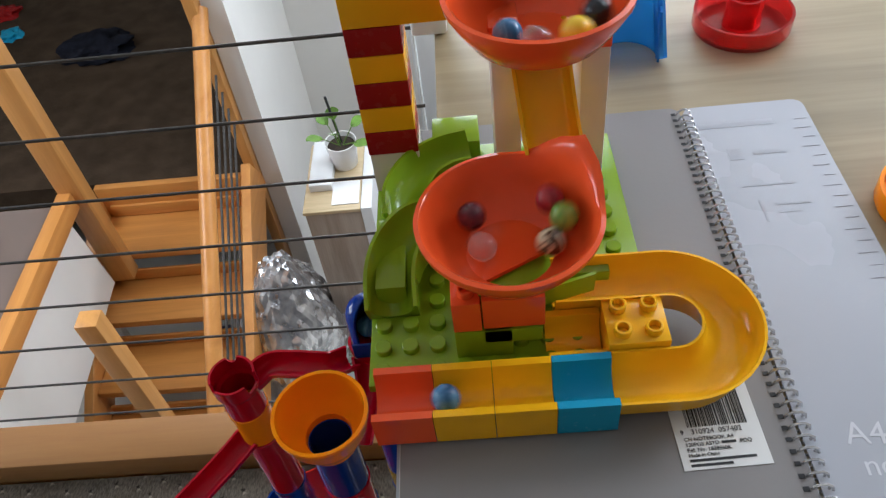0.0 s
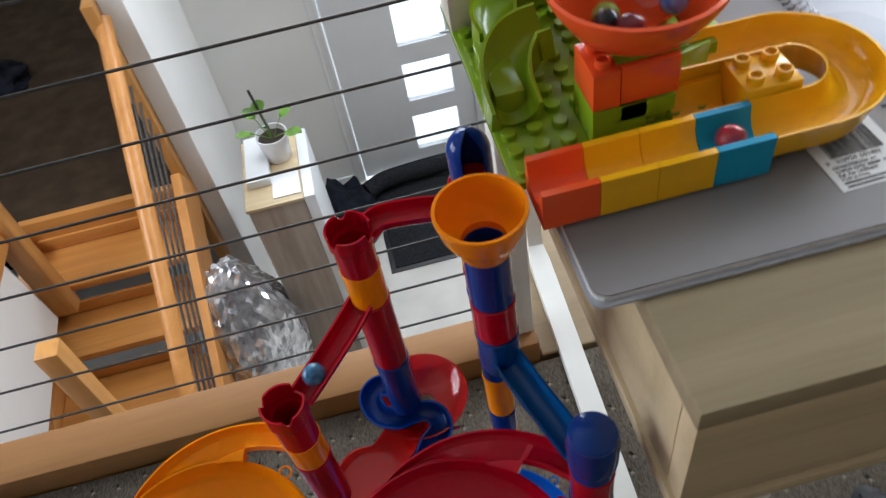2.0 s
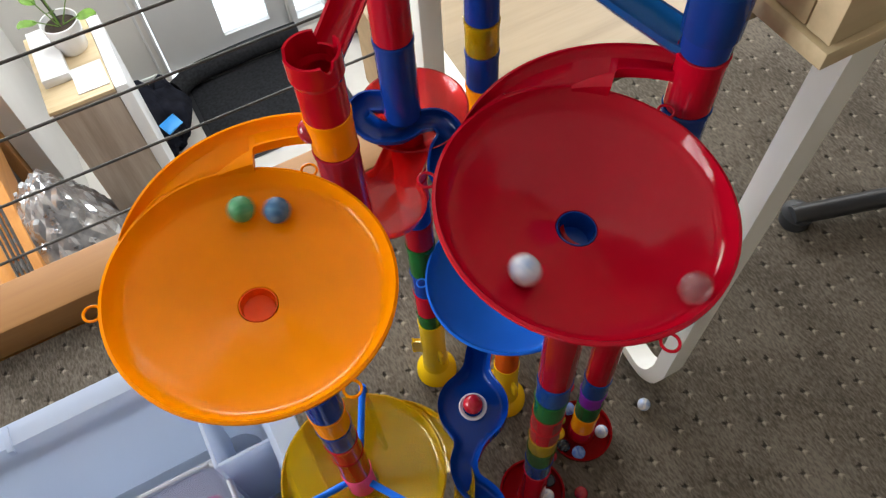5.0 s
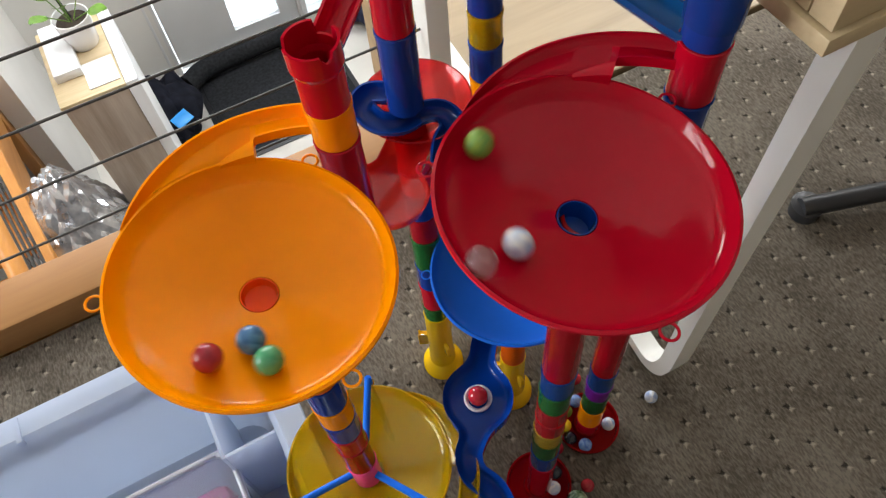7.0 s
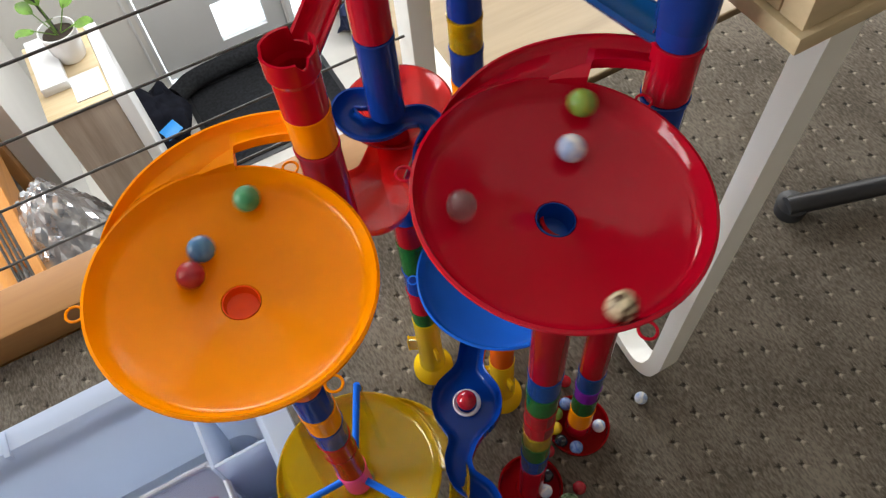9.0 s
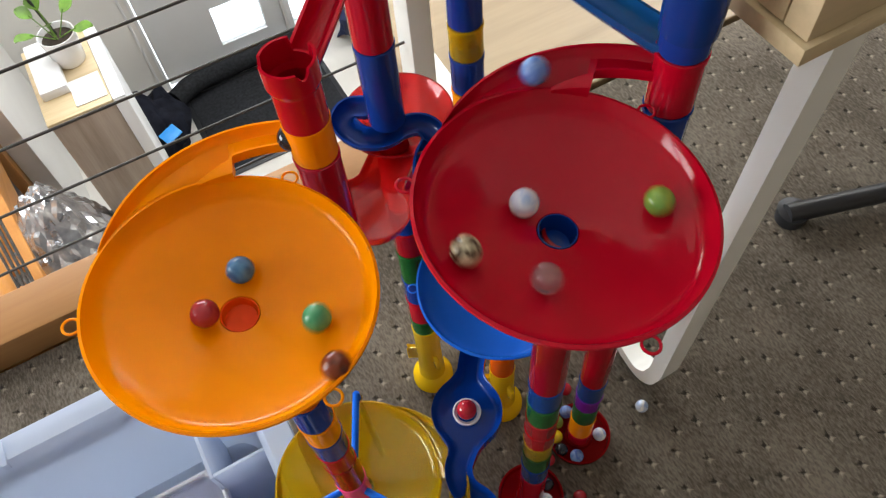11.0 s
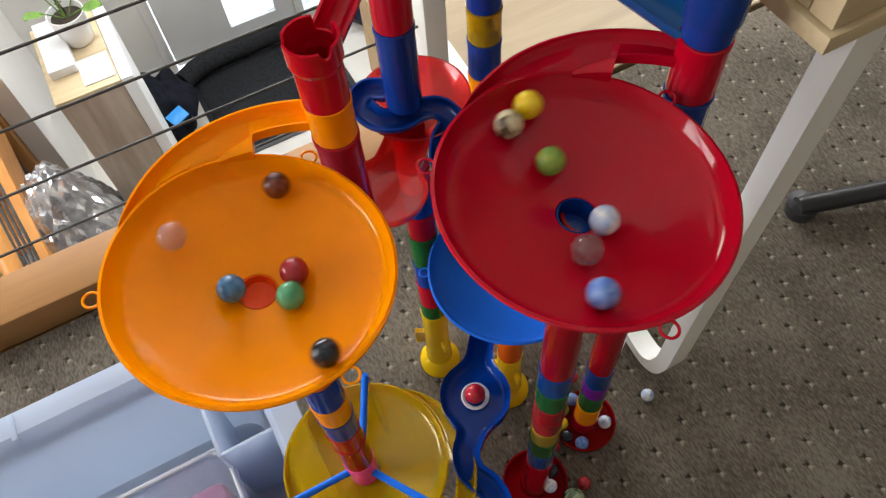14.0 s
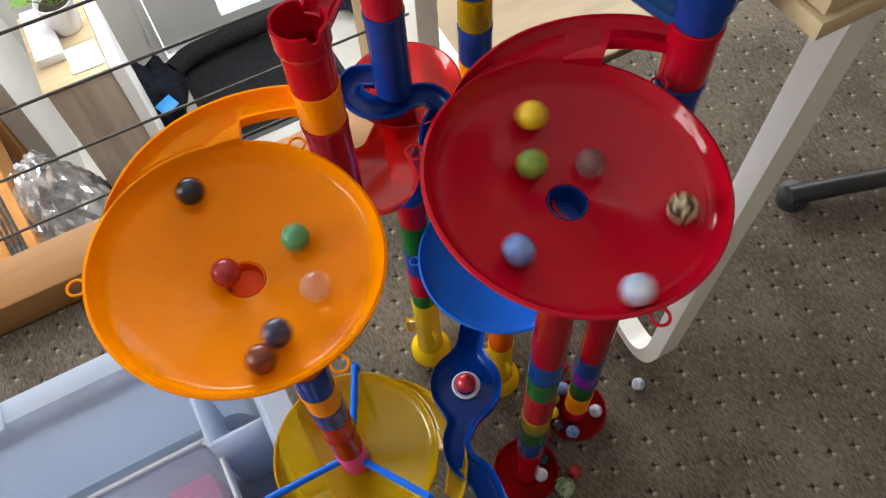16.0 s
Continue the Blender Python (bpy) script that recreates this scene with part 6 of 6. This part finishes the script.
    roll(marble("yellow", (*RD, 0.48)), tube_r(12.94, 0.48), red, [(12.94, 23, 0.0945), (13.07, 62.3, 0.0839), (13.2, 101.6, 0.0675), (13.5, 231.5, 0.0673), (13.7, 325.5, 0.0673), (14, 446.2, 0.061), (14.2, 505.3, 0.0597), (14.5, 605.1, 0.0442), (14.7, 692, 0.0526), (15, 786.8, 0.0457), (15.2, 870.8, 0.0475), (15.5, 958.2, 0.0467), (15.7, 1039.2, 0.0366), (16, 1165.3, 0.0464)])
    roll(marble("white", (*RD, 0.464)), tube_r(15.3, 0.464), red, [(15.3, 23, 0.0945), (15.43, 63.2, 0.0836), (15.57, 103.4, 0.0728), (15.7, 143.6, 0.0675), (16, 262.5, 0.0638)])
    roll(marble("maroon", (0.043, 0.34, 0.83)), [], low, [(0, 140.3, 0.0248), (0.2, 9.6, 0.0328), (0.4, -140.1, 0.0261), (0.5, -206, 0.033), (0.6, -261.2, 0.0316), (0.8, -375.8, 0.0225), (1, -538.3, 0.0305), (1.2, -658.1, 0.0274), (1.4, -790.6, 0.0148), (1.5, -898.2, 0.0232), (1.6, -937.7, 0.0297), (1.8, -1067.7, 0.0297), (2, -1197.7, 0.0297), (2.2, -1327.7, 0.0297), (2.4, -1457.7, 0.0297)])
    roll(marble("lime", (0.043, 0.34, 0.83)), [], low, [(0, 12.7, 0.0301), (0.2, -162.4, 0.0227), (0.4, -239.7, 0.0272), (0.5, -329.7, 0.0252), (0.6, -377.1, 0.023), (0.8, -556.8, 0.0279), (1, -631.1, 0.0251), (1.2, -767.2, 0.0187), (1.4, -924.9, 0.033), (1.5, -967.8, 0.033), (1.6, -1023.5, 0.029), (1.8, -1125.3, 0.0172), (2, -1255.3, 0.0172), (2.2, -1385.3, 0.0172), (2.4, -1515.3, 0.0172)])
    roll(marble("tiger", (0.043, 0.34, 0.83)), [], low, [(0, -14.9, 0.0219), (0.2, -197.1, 0.0279), (0.4, -284.2, 0.0229), (0.5, -360.3, 0.0226), (0.6, -417.7, 0.0142), (0.8, -585.7, 0.033), (1, -681.9, 0.0192), (1.2, -867.2, 0.0158), (1.4, -956.5, 0.0298), (1.5, -1024.8, 0.0291), (1.6, -1083, 0.0267), (1.8, -1213, 0.0267), (2, -1343, 0.0267), (2.2, -1473, 0.0267), (2.4, -1603, 0.0267)])
    roll(marble("clear", (0.043, 0.34, 0.83)), [], low, [(0, -170.2, 0.0148), (0.2, -250.8, 0.024), (0.4, -362.1, 0.0194), (0.5, -472.5, 0.012), (0.6, -556.8, 0.0246), (0.8, -645.4, 0.0233), (1, -739.7, 0.0124), (1.2, -923.9, 0.0277), (1.4, -1045.1, 0.0196), (1.5, -1096.8, 0.012), (1.6, -1225.8, 0.012), (1.8, -1268.5, 0.0159), (2, -1398.5, 0.0159), (2.2, -1528.5, 0.0159), (2.4, -1658.5, 0.0159)])
    roll(marble("red", (0.05, 0.34, 0.83)), [], low, [(0, 39.9, 0.0306), (0.2, -122.9, 0.012), (0.4, -213.6, 0.0291), (0.5, -291.1, 0.0249), (0.6, -338.5, 0.0259), (0.8, -524.2, 0.0188), (1, -592.2, 0.0241)], [(1.15, (0.044, 0.328, 0.829)), (1.25, under), (1.38, (0.062, 0.328, 0.79)), (1.5, (0.095, 0.3275, 0.786)), (1.6, (0.135, 0.327, 0.784)), (1.7, (0.156, 0.31, 0.782)), (1.8, (0.153, 0.281, 0.781)), (1.9, (0.113, ROW, track_z)), (2.0, (0.075, ROW, track_z)), (2.1, (0.043, ROW, track_z)), (2.2, (0.013, ROW, track_z)), (2.3, (-0.018, ROW, track_z)), (2.4, (-0.047, 0.265, 0.782)), (2.5, (-0.063, 0.258, 0.762)), (2.65, (-0.066, 0.264, 0.745)), (2.9, (*RB, 0.69))])
    roll(marble("black", (0.066, 0.42, 0.92)), [(0, polar_place(*high, -20, 0.03)), (0.2, polar_place(*high, -150, 0.03)), (0.4, polar_place(*high, -280, 0.03)), (0.6, polar_place(*high, -410, 0.03)), (0.8, polar_place(*high, -540, 0.03)), (0.95, (0.067, 0.40, 0.895)), (1.07, (0.07, 0.386, 0.876)), (1.16, (0.072, 0.372, 0.862))], low, [(1.2, 10.1, 0.031), (1.4, -157.6, 0.0215), (1.5, -216.1, 0.027), (1.6, -260.7, 0.0248), (1.8, -377.7, 0.0257), (2, -507.7, 0.0257), (2.2, -637.7, 0.0257), (2.4, -767.7, 0.0257)])
    roll(marble("sky", (0.066, 0.42, 0.92)), [(0, polar_place(*high, 120, 0.03)), (0.2, polar_place(*high, -10, 0.03)), (0.4, polar_place(*high, -140, 0.03)), (0.6, polar_place(*high, -270, 0.03)), (0.8, polar_place(*high, -400, 0.03)), (1, polar_place(*high, -530, 0.03)), (1.15, (0.067, 0.40, 0.895)), (1.27, (0.07, 0.386, 0.876)), (1.36, (0.072, 0.372, 0.862))], low, [(1.4, 35.9, 0.033), (1.5, -2.5, 0.0291), (1.6, -71.1, 0.0168), (1.8, -240.3, 0.0202), (2, -370.3, 0.0202), (2.2, -500.3, 0.0202), (2.4, -630.3, 0.0202)])
    roll(marble("blue", (0.066, 0.42, 0.92)), [], high, [(0, 215, 0.02), (0.2, 85, 0.02), (0.4, -45, 0.02), (0.6, -175, 0.02), (0.8, -305, 0.02), (1, -435, 0.02), (1.2, -565, 0.02), (1.4, -695, 0.02), (1.6, -825, 0.02), (1.8, -955, 0.02), (2, -1085, 0.02), (2.2, -1215, 0.02)])
    roll(marble("smoke", (0.066, 0.42, 0.92)), [], high, [(0, 262, 0.028), (0.2, 132, 0.028), (0.4, 2, 0.028), (0.6, -128, 0.028), (0.8, -258, 0.028), (1, -388, 0.028), (1.2, -518, 0.028), (1.4, -648, 0.028), (1.6, -778, 0.028), (1.8, -908, 0.028), (2, -1038, 0.028), (2.2, -1168, 0.028)])
    roll(marble("yellow", (0.066, 0.42, 0.92)), [], high, [(0, 300, 0.032), (0.2, 170, 0.032), (0.4, 40, 0.032), (0.6, -90, 0.032), (0.8, -220, 0.032), (1, -350, 0.032), (1.2, -480, 0.032), (1.4, -610, 0.032), (1.6, -740, 0.032), (1.8, -870, 0.032), (2, -1000, 0.032), (2.2, -1130, 0.032)])
    roll(marble("blue", (0.003, ROW, track_z)), [(0, (0.003, ROW, track_z)), (0.1, (-0.017, ROW, track_z)), (0.2, (-0.038, ROW, track_z)), (0.3, (-0.06, 0.26, 0.765)), (0.38, (-0.066, 0.265, 0.745)), (0.48, (*RB, 0.69)), (0.7, (*RB, 0.668))], None, [])
    roll(marble("brown", under), [(0, under), (0.3, (0.06, 0.328, 0.79)), (0.4, (0.1, 0.3275, 0.786)), (0.5, (0.148, 0.32, 0.784)), (0.6, (0.157, 0.285, 0.782)), (0.7, (0.118, ROW, track_z)), (0.8, (0.078, ROW, track_z)), (0.9, (0.048, ROW, track_z)), (1.0, (0.02, ROW, track_z)), (1.1, (-0.014, ROW, track_z)), (1.2, (-0.05, 0.265, 0.776)), (1.3, (-0.068, 0.26, 0.76)), (1.45, (-0.064, 0.267, 0.748)), (1.7, (*RB, 0.708))], None, [])


motions()
